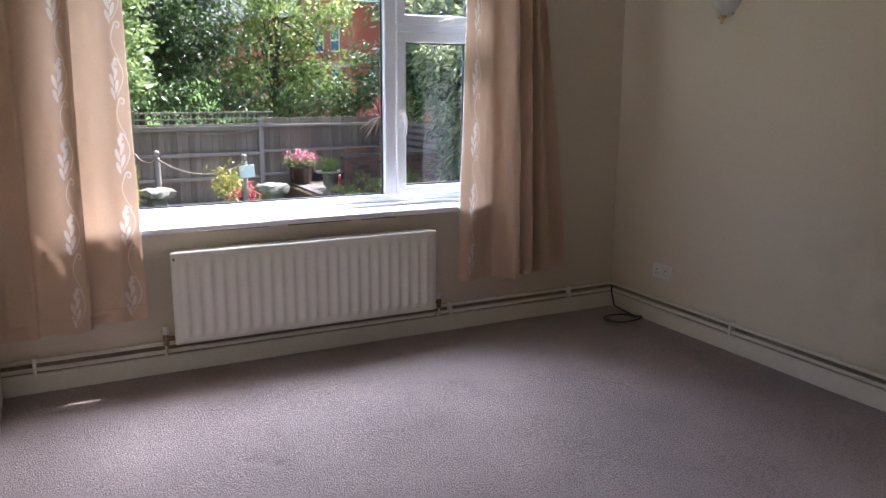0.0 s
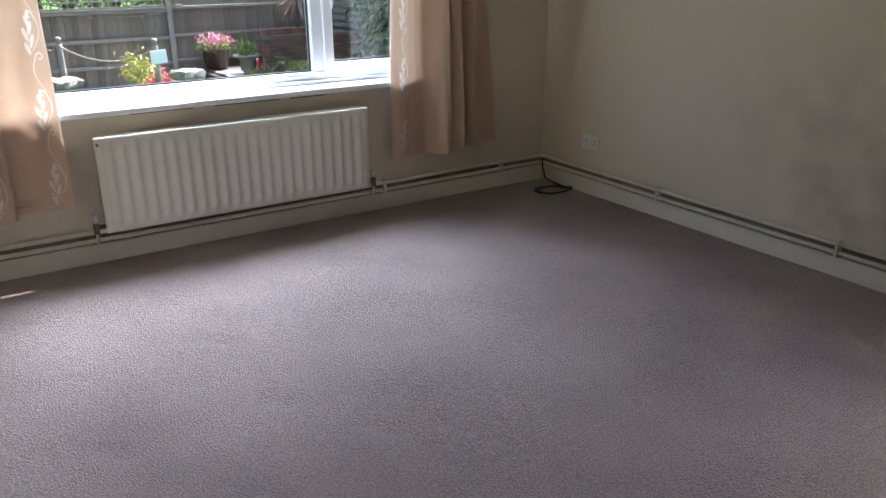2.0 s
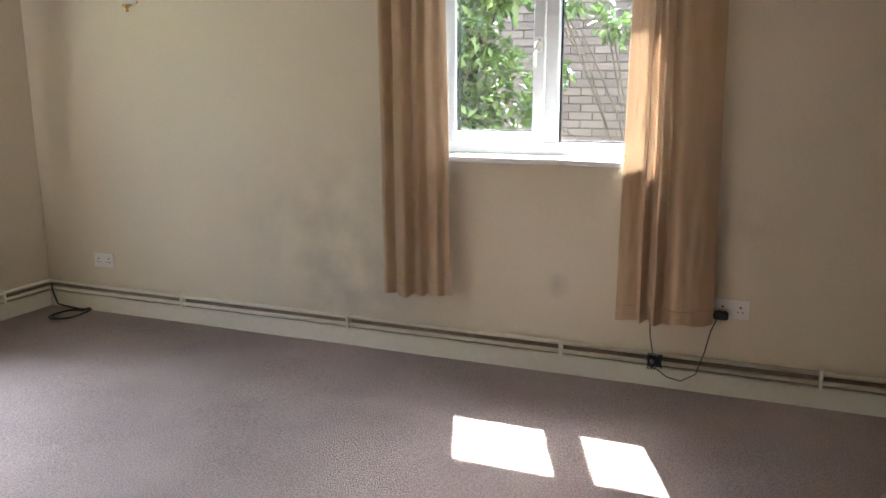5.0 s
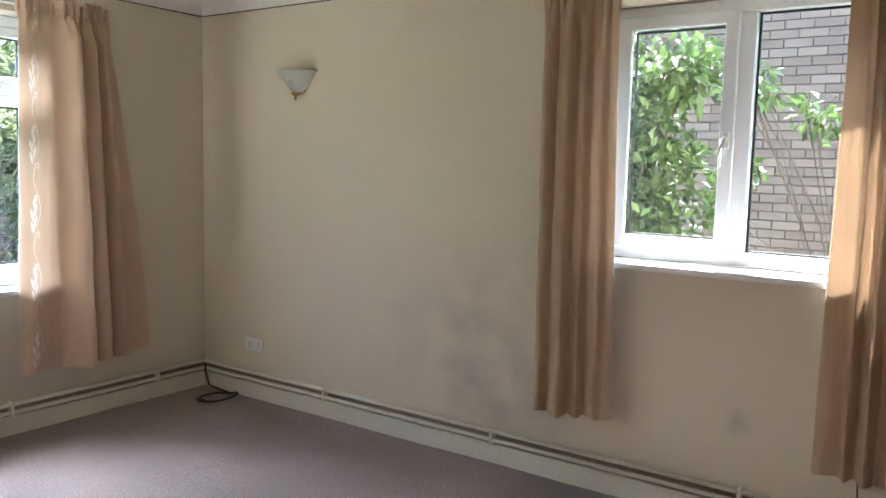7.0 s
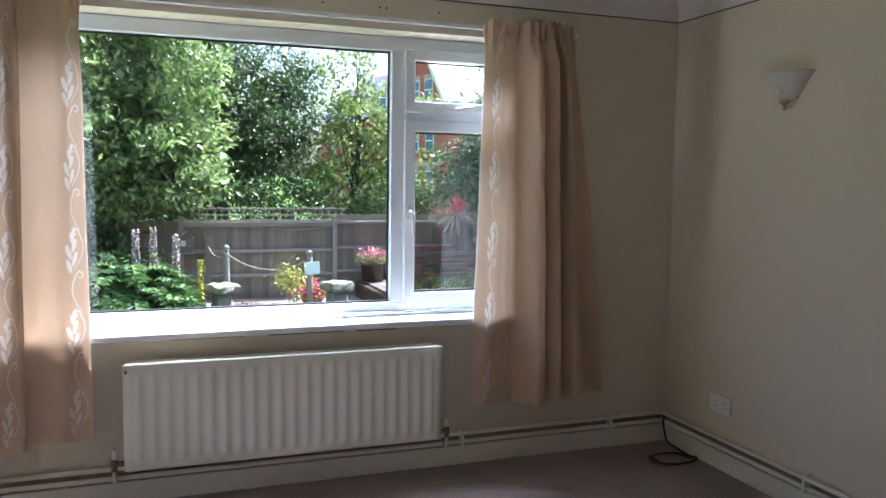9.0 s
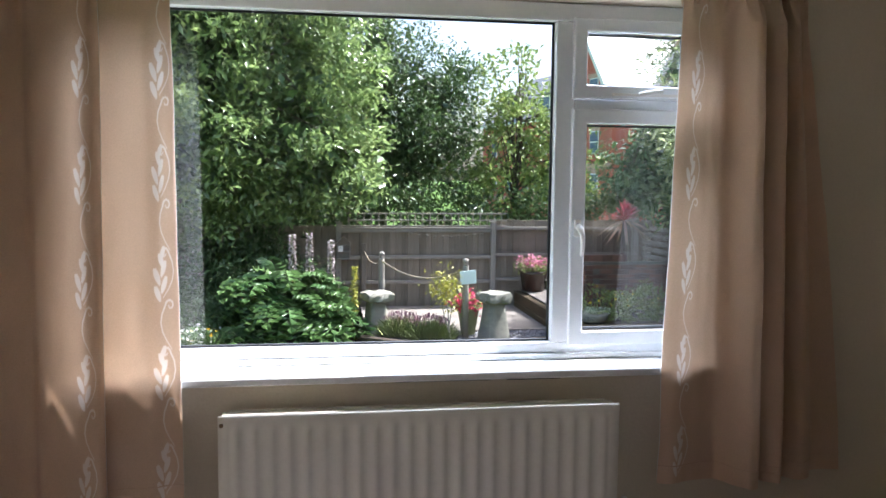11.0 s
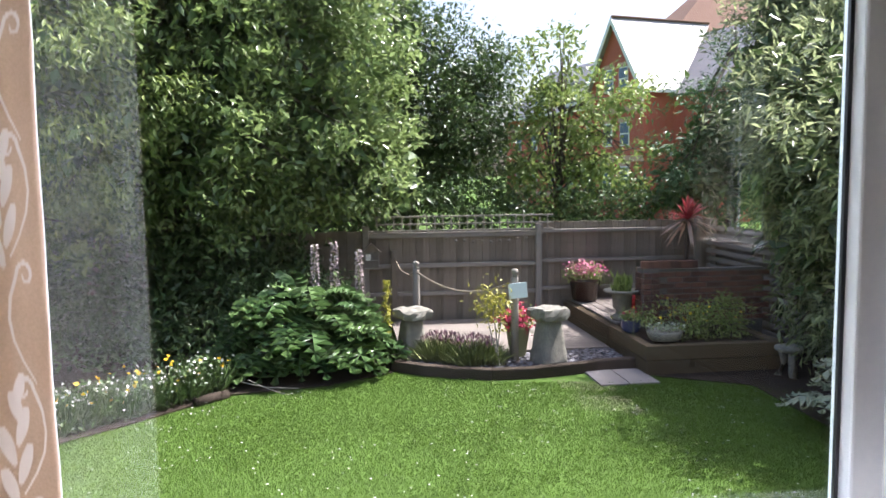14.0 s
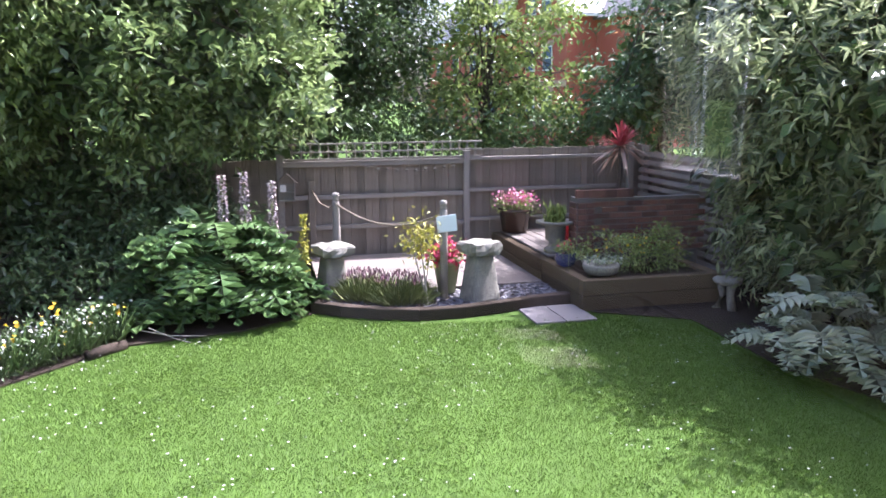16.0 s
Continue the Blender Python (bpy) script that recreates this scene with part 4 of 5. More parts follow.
for x, h in ((-2.10, 0.66), (0.62, 0.66), (3.26, 0.75)):
    p = part("post", box(x - 0.045, x + 0.045, FY - 0.105, FY - 0.015, G, h, 0.006), POSTM, fence)
    for z in (-0.55, -0.2, 0.22, 0.5):
        part("bolt", tubes([([(x, FY - 0.106, z), (x, FY - 0.112, z)], 0.008)], 6), CREVICE, p)
    if h < 0.7:
        part("post_cap", box(x - 0.052, x + 0.052, FY - 0.11, FY - 0.01, h + 0.001, h + 0.02, 0.005), POSTM, p)
trel = thing("trellis", (-0.65, FY - 0.05, 0.58), "square timber trellis strip fixed along the fence top", "trellis")
up = box_mesh("upright", 0.022, 0.016, 0.26, RAIL, 0.003)
for x in np.arange(-2.05, 0.82, 0.128):
    piece("upright", up, trel, (x, FY - 0.055, 0.70))
for z in (0.598, 0.70, 0.815):
    part("lath", box(-2.10, 0.86, FY - 0.082, FY - 0.0635, z - 0.012, z + 0.012, 0.003), RAIL, trel)
part("capping", box(-2.06, 0.58, FY - 0.09, FY - 0.02, 0.545, 0.572, 0.004), RAIL, trel)
shells = thing("shell_garland", (-0.5, FY - 0.12, 0.45), "string of pale shells hung along the fence", "garland")
sp = [(-0.85 + 0.14 * i, FY - 0.11, 0.49 - 0.05 * math.sin(math.pi * i / 9) - 0.012 * (i % 2)) for i in range(10)]
part("string", tubes([(sp, 0.004)], 5), ROPE, shells)
for p in sp:
    part("shell", lathe([(0.008, p[2] - 0.04), (0.025, p[2] - 0.03), (0.028, p[2] - 0.015), (0.008, p[2])], p[0], p[1] - 0.01, 10), STONE, shells, smooth=True)

# bird house
bh = thing("bird_house", (-2.02, FY - 0.17, 0.05), "grey wooden insect house with a pitched roof on the fence post", "bird house")
X, Y = -2.02, FY - 0.11
part("body", joined([(X - 0.115, X - 0.10, Y - 0.12, Y, 0.03, 0.30), (X + 0.10, X + 0.115, Y - 0.12, Y, 0.03, 0.30), (X - 0.10, X + 0.10, Y - 0.12, Y, 0.03, 0.045), (X - 0.10, X + 0.10, Y - 0.12, Y, 0.155, 0.167), (X - 0.10, X + 0.10, Y - 0.12, Y, 0.27, 0.28), (X - 0.10, X + 0.10, Y - 0.012, Y - 0.001, 0.046, 0.269), (X - 0.006, X + 0.006, Y - 0.12, Y - 0.013, 0.168, 0.269)]), POSTM, bh)
part("label_panel", box(X - 0.09, X - 0.01, Y - 0.118, Y - 0.10, 0.17, 0.262, 0.003), WHITEPT, bh, "pale panel")
bm = bmesh.new()
for s in (-1, 1):
    q = [bm.verts.new(v) for v in ((X + s * 0.15, Y - 0.15, 0.285), (X, Y - 0.15, 0.43), (X, Y + 0.0, 0.43), (X + s * 0.15, Y + 0.0, 0.285), (X + s * 0.15, Y - 0.15, 0.265), (X, Y - 0.15, 0.408), (X, Y, 0.408), (X + s * 0.15, Y, 0.265))]
    for f in ((0, 1, 2, 3), (7, 6, 5, 4), (0, 4, 5, 1), (3, 2, 6, 7), (0, 3, 7, 4)):
        bm.faces.new([q[i] for i in f])
g1 = [bm.verts.new(v) for v in ((X - 0.11, Y - 0.11, 0.281), (X + 0.11, Y - 0.11, 0.281), (X, Y - 0.11, 0.40))]
bm.faces.new(g1)
bmesh.ops.recalc_face_normals(bm, faces=bm.faces[:])
part("roof", bm, FENCE, bh)

# deck
deck = thing("deck", (-0.3, 10, G), "pale timber deck in front of the fence", "deck")
plank = box_mesh("plank", 2.72, 0.138, 0.03, DECK, 0.004)
for i, y in enumerate(np.arange(8.78, FY - 0.08, 0.145)):
    piece("plank", plank, deck, (-0.37, y, G + 0.075))
part("joists", joined([(x, x + 0.05, 8.72, FY - 0.1, G, G + 0.058) for x in (-1.7, -1.0, -0.3, 0.4, 0.9)]), SLEEP, deck)

# gravel bed, kerb, slab
kerb = thing("edging", (-0.4, 7.8, G), "dark curved timber edging round the slate bed", "edging")
kp = [(-1.86, 8.24), (-1.55, 7.98), (-1.2, 7.78), (-0.78, 7.64), (-0.3, 7.64), (0.1, 7.72), (0.5, 7.83), (1.02, 7.92)]
for (x0, y0), (x1, y1) in zip(kp, kp[1:]):
    L = math.hypot(x1 - x0, y1 - y0)
    bm = box(-L / 2 - 0.01, L / 2 + 0.01, -0.06, 0.06, 0, 0.125 + 0.01 * random.random(), 0.014, 2)
    bmesh.ops.transform(bm, matrix=Matrix.Translation(((x0 + x1) / 2, (y0 + y1) / 2, G)) @ Matrix.Rotation(math.atan2(y1 - y0, x1 - x0), 4, 'Z'), verts=bm.verts[:])
    part("edging_block", bm, DARKLOG, kerb)
bed("ground_slate_bed", [(a, b + 0.04) for a, b in kp] + [(1.02, 8.72), (-1.75, 8.72)], G + 0.055, "soil under the slate chippings", SOIL)
cv, cf = [], []
for _ in range(2600):
    x = RNG.uniform(-1.75, 1.0)
    y = RNG.uniform(7.7, 8.72)
    if y < np.interp(x, [p[0] for p in kp], [p[1] for p in kp]) + 0.08:
        continue
    r, b0, z, a = RNG.uniform(0.012, 0.03), len(cv), G + 0.055 + RNG.uniform(0.004, 0.02), RNG.uniform(0, 6)
    tilt = RNG.normal(size=2) * 0.35
    for k in range(5):
        t = a + k * 1.257
        q = (r * math.cos(t) * RNG.uniform(0.7, 1.2), r * 0.7 * math.sin(t) * RNG.uniform(0.7, 1.2))
        cv.append((x + q[0], y + q[1], z + tilt[0] * q[0] + tilt[1] * q[1]))
    cv += [(v[0], v[1], v[2] - 0.008) for v in cv[b0:b0 + 5]]
    cf.append(tuple(b0 + k for k in range(5)))
    cf += [(b0 + k, b0 + 5 + k, b0 + 5 + (k + 1) % 5, b0 + (k + 1) % 5) for k in range(5)]
tagged(part("slate_chippings", (cv, cf), SLATEG), "grey slate chippings in the bed", "gravel", kind="stuff")
slabs = thing("paving", (0.7, 7.4, G), "two pale paving slabs set in the lawn edge", "paving")
for x0, x1 in ((0.36, 0.69), (0.70, 1.04)):
    part("slab", box(x0, x1, 7.14, 7.80, G - 0.03, G + 0.022, 0.006, 2), PAVE, slabs)


# staddle stones
def staddle(x, y, h, rt, rb):
    s = thing("staddle_stone", (x, y, G), "lichened grey mushroom-shaped staddle stone", "stone", "staddle stones")
    hc = h * 0.19
    zb = G + 0.03
    vs, fs = [], []
    n, lv = 24, 9
    for j in range(lv):
        f = j / (lv - 1)
        w = rb * (1 - f) + rb * 0.6 * f
        for i in range(n):
            a = 2 * math.pi * i / n
            k = 1 / max(abs(math.cos(a)), abs(math.sin(a))) ** 0.75
            k *= 1 + 0.06 * noise.noise((3 * math.cos(a) + x, 3 * math.sin(a), 6 * f))
            vs.append((x + w * k * math.cos(a + 0.4), y + w * k * math.sin(a + 0.4), zb + (h - hc - 0.03) * f))
    for j in range(lv - 1):
        for i in range(n):
            a, b = j * n + i, j * n + (i + 1) % n
            fs.append((a, b, b + n, a + n))
    fs.append(tuple(reversed(range(n))))
    fs.append(tuple(range((lv - 1) * n, lv * n)))
    part("shaft", (vs, fs), STONE, s, smooth=True)
    zt = G + h - hc
    vs, fs = [], []
    rows = ((0.72, -0.012), (0.96, 0.01), (1.0, hc * 0.35), (1.0, hc * 0.7), (0.93, hc * 0.92), (0.5, hc * 1.02), (0.05, hc))
    for j, (r, dz) in enumerate(rows):
        for i in range(n):
            a = 2 * math.pi * i / n
            k = 0.80 / max(abs(math.cos(a)), abs(math.sin(a))) ** 0.7
            k *= 1 + 0.16 * noise.noise((2.2 * math.cos(a) + 3 * x, 2.2 * math.sin(a), 0.5 * j)) + 0.05 * noise.noise((7 * math.cos(a), 7 * math.sin(a) + x, 2 * j))
            vs.append((x + rt * r * k * math.cos(a + 0.35), y + rt * r * k * math.sin(a + 0.35), zt + dz + 0.03 * noise.noise((3 * r * math.cos(a) + x, 3 * r * math.sin(a), 1 + j))))
    for j in range(len(rows) - 1):
        for i in range(n):
            a, b = j * n + i, j * n + (i + 1) % n
            fs.append((a, b, b + n, a + n))
    fs.append(tuple(reversed(range(n))))
    fs.append(tuple(range((len(rows) - 1) * n, len(rows) * n)))
    part("cap", (vs, fs), STONE, s)


staddle(-1.60, 8.72, 0.68, 0.275, 0.18)
staddle(0.02, 8.12, 0.74, 0.25, 0.188)


# rope posts
def rope_post(x, y, zt, zb):
    p = thing("rope_post", (x, y, zb), "weathered round timber post with a ball finial", "post", "rope posts")
    part("post", lathe([(0.048, zb), (0.048, zt - 0.45), (0.044, zt - 0.43), (0.046, zt - 0.40), (0.044, zt - 0.16), (0.046, zt - 0.12), (0.034, zt - 0.105)], x, y, 14), POSTM, p, smooth=True)
    part("finial", lathe([(0.02, zt - 0.106), (0.046, zt - 0.095), (0.022, zt - 0.08), (0.040, zt - 0.06), (0.046, zt - 0.038), (0.038, zt - 0.012), (0.006, zt)], x, y, 16), POSTM, p, smooth=True)


rope_post(-1.47, 9.45, 0.30, G + 0.091)
rope_post(-0.36, 8.30, 0.30, G + 0.06)
rp = thing("rope", (-0.9, 9, 0), "thick twisted hemp rope slung between the posts", "rope")
A, B = Vector((-1.47, 9.40, 0.16)), Vector((-0.40, 8.35, 0.12))
for s in range(3):
    pts = []
    for i in range(90):
        f = i / 89
        c = A.lerp(B, f) - Vector((0, 0, 0.30 * 4 * f * (1 - f) * 0.62))
        a = f * 70 + s * 2.094
        pts.append(c + Vector((0.008 * math.cos(a), 0.008 * math.cos(a), 0.010 * math.sin(a))))
    part("strand", tubes([(pts, 0.0075)], 6), ROPE, rp, smooth=True)
part("strand", tubes([([(-1.47, 9.5, 0.16), (-1.53, 9.8, 0.06), (-1.60, 10.4, 0.05), (-1.66, 10.99, 0.16)], 0.011)], 6), ROPE, rp, smooth=True)
tagged(part("fence_paddle", box(-1.72, -1.62, FY - 0.10, FY - 0.077, -0.75, 0.30, 0.01), FENCE), "narrow old board leaning on the fence", "board")
sg = thing("sign", (-0.33, 8.24, 0.0), "small pale card sign fixed to the rope post", "sign")
bm = box(-0.115, 0.115, -0.004, 0.004, -0.095, 0.095, 0.002)
bmesh.ops.transform(bm, matrix=Matrix.Translation((-0.335, 8.238, 0.035)) @ Matrix.Rotation(radians(-5), 4, 'Y'), verts=bm.verts[:])
part("card", bm, SIGNM, sg)
part("nail", tubes([([(-0.36, 8.234, 0.11), (-0.36, 8.228, 0.11)], 0.006)], 6), STEEL, sg)

# raised bed of sleepers
rb = thing("raised_bed", (1.8, 8.5, G), "raised garden bed of old timber sleepers with planks", "raised bed")
for k in range(2):
    z = G + 0.002 + 0.175 * k
    part("sleeper", box(1.02, 2.72, 7.50, 7.62, z, z + 0.172, 0.012, 2), SLEEP, rb)
    part("sleeper", box(1.02, 1.14, 7.625, 8.83, z, z + 0.172, 0.012, 2), SLEEP, rb)
    part("sleeper", box(1.00, 1.12, 8.835, FY - 0.12, z, z + 0.172, 0.012, 2), SLEEP, rb)
    part("sleeper", box(2.60, 2.72, 7.625, 8.60, z, z + 0.172, 0.012, 2), SLEEP, rb)
part("soil", box(1.141, 2.599, 7.621, 8.78, G, G + 0.31), SOIL, rb, "dark soil")
pl = box_mesh("plank", 0.138, 2.1, 0.028, DECK, 0.004)
for i, x in enumerate(np.arange(1.19, 3.2, 0.145)):
    piece("plank", pl, rb, (x, 9.92, G + 0.362))
part("bearers", joined([(1.13, 3.2, y, y + 0.08, G, G + 0.347) for y in (8.95, 9.9, 10.8)]), SLEEP, rb)

# pots
def pot(name, label, prof, x, y, z, material, n=28, flute=0):
    t = thing(name, (x, y, z), label, "plant pot")
    part("pot", lathe([(r, z + h) for r, h in prof], x, y, n, 0, flute), material, t, smooth=True)
    return t


DZ = G + 0.378
p = pot("plant_pot", "large brown glazed pot of pink flowers", [(0.16, 0), (0.19, 0.02), (0.235, 0.30), (0.25, 0.31), (0.255, 0.35), (0.235, 0.355), (0.225, 0.31), (0.05, 0.30)], 1.28, 10.72, DZ, POTBR)
pts = np.array((1.28, 10.72, DZ + 0.42)) + RNG.normal(size=(900, 3)) * (0.13, 0.13, 0.07)
place(new("leaves", leaf_mesh("leaves", pts, 0.05, 0.5, LEAF_LT, -0.3)), p)
pts = np.array((1.28, 10.70, DZ + 0.50)) + RNG.normal(size=(420, 3)) * (0.13, 0.13, 0.06)
place(new("flowers", leaf_mesh("flowers", pts, 0.045, 0.9, PINK, 0)), p)

p = pot("urn", "pale stone pedestal urn with a green plant", [(0.13, 0), (0.13, 0.06), (0.085, 0.08), (0.075, 0.13), (0.12, 0.17), (0.125, 0.34), (0.17, 0.36), (0.235, 0.378), (0.245, 0.405), (0.21, 0.415), (0.15, 0.38), (0.03, 0.37)], 1.28, 9.05, DZ, STONE, 36, 18)
pts = np.array((1.28, 9.05, DZ + 0.42)) + RNG.normal(size=(350, 3)) * (0.05, 0.05, 0.05)
place(new("leaves", leaf_mesh("leaves", pts, 0.13, 0.25, LEAF_LT, -1.6, spread=0.5)), p)
p = thing("glazed_ball", (1.73, 9.9, DZ), "round red glazed garden ball", "ornament")
part("ball", lathe([(0.05, DZ), (0.10, DZ + 0.03), (0.135, DZ + 0.10), (0.13, DZ + 0.17), (0.08, DZ + 0.235), (0.01, DZ + 0.255)], 1.73, 9.9, 20), REDBALL, p, smooth=True)
SZ = G + 0.351
p = pot("plant_pot", "small blue glazed pot with trailing plants", [(0.07, 0), (0.11, 0.03), (0.135, 0.10), (0.12, 0.155), (0.13, 0.17), (0.11, 0.172), (0.03, 0.15)], 1.13, 8.30, SZ, POTBL)
pts = np.array((1.13, 8.30, SZ + 0.2)) + RNG.normal(size=(220, 3)) * (0.08, 0.08, 0.05)
place(new("leaves", leaf_mesh("leaves", pts, 0.06, 0.35, LEAF_LT, -0.2)), p)
pts = np.array((1.13, 8.30, SZ + 0.26)) + RNG.normal(size=(14, 3)) * (0.05, 0.05, 0.04)
place(new("flowers", leaf_mesh("flowers", pts, 0.04, 0.9, REDP, 0)), p)
p = pot("stone_trough", "hollowed stone trough on the sleeper corner", [(0.15, 0), (0.19, 0.03), (0.215, 0.10), (0.20, 0.125), (0.165, 0.10), (0.03, 0.07)], 1.36, 7.80, SZ, STONE, 18)
pts = np.array((1.36, 7.80, SZ + 0.16)) + RNG.normal(size=(130, 3)) * (0.11, 0.07, 0.02)
place(new("leaves", leaf_mesh("leaves", pts, 0.05, 0.5, SILVERL, -0.5)), p)
p = pot("plant_pot", "tapered olive pot of red flowers beside the post", [(0.09, 0), (0.10, 0.01), (0.155, 0.34), (0.165, 0.345), (0.165, 0.38), (0.15, 0.38), (0.14, 0.33), (0.03, 0.32)], -0.28, 8.50, G + 0.075, POTGR)
pts = np.array((-0.28, 8.5, G + 0.53)) + RNG.normal(size=(350, 3)) * (0.11, 0.10, 0.06)
place(new("leaves", leaf_mesh("leaves", pts, 0.06, 0.6, LEAF_LT, 0)), p)
pts = np.array((-0.28, 8.46, G + 0.56)) + RNG.normal(size=(330, 3)) * (0.11, 0.10, 0.07)
place(new("flowers", leaf_mesh("flowers", pts, 0.055, 0.95, REDP, 0)), p)
p = thing("stone_stool", (2.6, 7.2, G), "small mushroom-shaped stone bird table", "stone")
part("top", lathe([(0.06, G + 0.29), (0.14, G + 0.30), (0.16, G + 0.33), (0.15, G + 0.36), (0.05, G + 0.37)], 2.6, 7.2, 20, 0.08), STONE, p, smooth=True)
for k in range(3):
    a = k * 2.094 + 0.5
    part("leg", tubes([([(2.6 + 0.11 * math.cos(a), 7.2 + 0.11 * math.sin(a), G), (2.6 + 0.05 * math.cos(a), 7.2 + 0.05 * math.sin(a), G + 0.18), (2.6 + 0.07 * math.cos(a), 7.2 + 0.07 * math.sin(a), G + 0.30)], [0.055, 0.04, 0.05])], 8), STONE, p, smooth=True)


# low plants
def shrub(name, label, blobs, clumps, per, rad, size, width, material, droop=0.1, group="", base=None, spread=1.0, shell=0.55):
    b = base or (blobs[0][0], blobs[0][1], G + 0.02)
    t = thing(name, b, label, "shrub", group)
    c, pts, out = crown_points(blobs, clumps, per, rad, shell)
    pts = pts[pts[:, 2] > G + 0.03]
    out = out[:len(pts)]
    st = []
    for i in RNG.choice(len(c), min(16, len(c)), replace=False):
        e = Vector(c[i])
        s = Vector((b[0] + RNG.normal() * 0.05, b[1] + RNG.normal() * 0.05, b[2] - 0.03))
        st.append(([s, s.lerp(e, 0.5) + Vector((0, 0, 0.05)), e], [0.014, 0.009, 0.003]))
    part("stems", tubes(st, 5), BARK, t)
    place(new("leaves", leaf_mesh("leaves", pts, size, width, material, droop, out, spread)), t)
    return t


for x, y in ((-1.25, 8.50), (-0.86, 8.22)):
    pts = np.array((x, y, G + 0.06)) + RNG.normal(size=(1500, 3)) * (0.10, 0.09, 0.02)
    t = thing("lavender", (x, y, G + 0.05), "lavender clump with faded purple flower heads", "plant", "lavender clumps")
    d = (pts - np.array((x, y, G - 0.15))) * (4.5, 4.5, 2.2)
    place(new("stems", leaf_mesh("stems", pts, 0.26, 0.035, LAVL, -0.6, d, 0.25)), t)
    a = RNG.uniform(0, 6.28, 260)
    r = 0.27 * np.sqrt(RNG.random(260))
    hp = np.column_stack([x + r * np.cos(a), y + r * np.sin(a), G + 0.30 + 0.08 * (1 - (r / 0.27) ** 2) + RNG.normal(size=260) * 0.02])
    place(new("flower_heads", leaf_mesh("flower_heads", hp, 0.045, 0.35, PURP, -2, spread=0.4)), t)

sap = thing("sapling", (-0.62, 7.98, G + 0.05), "thin sapling with yellow-green leaves", "sapling")
part("stems", tubes([([(-0.62, 7.98, G + 0.04), (-0.66, 7.98, G + 0.5), (-0.72, 8.0, G + 0.95)], [0.012, 0.01, 0.004]), ([(-0.60, 7.99, G + 0.04), (-0.70, 7.98, G + 0.4), (-0.80, 8.0, G + 0.8)], [0.010, 0.008, 0.003]), ([(-0.64, 7.98, G + 0.3), (-0.60, 7.97, G + 0.6), (-0.58, 7.96, G + 0.85)], [0.008, 0.006, 0.003])], 6), POSTM, sap)
pts = np.array((-0.70, 7.98, G + 0.80)) + RNG.normal(size=(420, 3)) * (0.11, 0.10, 0.13)
place(new("leaves", leaf_mesh("leaves", pts, 0.055, 0.5, YELLEAF, 0.2)), sap)


def lobed(name, n, cx, cy, rx, ry, z0, zs, size, material, thingob, wide=0.36):
    """Big deeply lobed leaves: a midrib strip with pointed side lobes, arching outward."""
    vs, fs = [], []
    for _ in range(n):
        a, r = RNG.uniform(0, 6.28), math.sqrt(RNG.random())
        p = Vector((cx + rx * r * math.cos(a), cy + ry * r * math.sin(a), z0 + zs * (1 - 0.75 * r * r) * RNG.uniform(0.2, 1.05)))
        out = Vector((math.cos(a) * (0.5 + r), math.sin(a) * (0.5 + r) - 0.4, RNG.uniform(0.0, 0.7))).normalized()
        side = out.cross(Vector((0, 0, 1))).normalized()
        up = side.cross(out)
        L = size * RNG.uniform(0.65, 1.2)
        m = 7
        rib = []
        for k in range(m + 1):
            f = k / m
            q = p + out * L * f + up * (0.10 * L * math.sin(math.pi * f)) - Vector((0, 0, 0.45 * L * f * f))
            rib.append(q)
        b0 = len(vs)
        for k in range(m + 1):
            vs.append(rib[k])
        for s in (-1, 1):
            for k in range(m):
                f = (k + 0.5) / m
                w = L * wide * math.sin(math.pi * min(1, 0.18 + 0.8 * f)) * RNG.uniform(0.8, 1.15)
                i = len(vs)
                mid = rib[k].lerp(rib[k + 1], 0.5)
                vs.append(mid + side * s * w + out * L * 0.10 - up * w * 0.25)
                vs.append(mid + side * s * w * 0.55 - out * L * 0.05 + up * w * 0.06)
                vs.append(mid + side * s * w * 0.6 + out * L * 0.13 + up * w * 0.02)
                fs += [(b0 + k, i + 1, i) if s < 0 else (i, i + 1, b0 + k), (b0 + k, i, b0 + k + 1), (b0 + k + 1, i, i + 2)]
    return part(name, (vs, fs), material, thingob, smooth=True)


ac = thing("acanthus", (-2.6, 8.4, G + 0.02), "large clump of glossy lobed acanthus leaves", "plant")
lobed("leaves", 240, -2.95, 8.45, 0.74, 0.50, G + 0.05, 0.95, 0.56, ACANT, ac, 0.40)
for k, (x, y, zt) in enumerate(((-2.80, 8.85, 0.60), (-2.56, 8.95, 0.62), (-2.25, 8.75, 0.54))):
    t = thing("flower_spike", (x, y, G + 0.02), "tall white and purple acanthus flower spike", "flower", "acanthus spikes")
    part("stalk", tubes([([(x + 0.03, y, G + 0.01), (x, y, 0.0), (x - 0.01, y, zt)], [0.012, 0.010, 0.005])], 6), LAVL, t)
    hh = RNG.random(420)
    a = RNG.uniform(0, 6.28, 420)
    rr = 0.036 * (1 - 0.6 * hh) + 0.006
    sp = np.column_stack([x + rr * np.cos(a), y + rr * np.sin(a), zt - 0.62 + 0.62 * hh])
    dr = np.column_stack([np.cos(a), np.sin(a), np.full(420, -0.1)])
    place(new("florets", leaf_mesh("florets", sp, 0.036, 0.7, SPIKEW, 0.2, dr, 0.3)), t)
t = thing("flower_spike", (-1.92, 8.5, G + 0.02), "yellow-green flower spike beside the stone", "flower")
part("stalk", tubes([([(-1.92, 8.5, G), (-1.93, 8.5, 0.18)], [0.010, 0.004])], 6), LAVL, t)
hh = RNG.random(260)
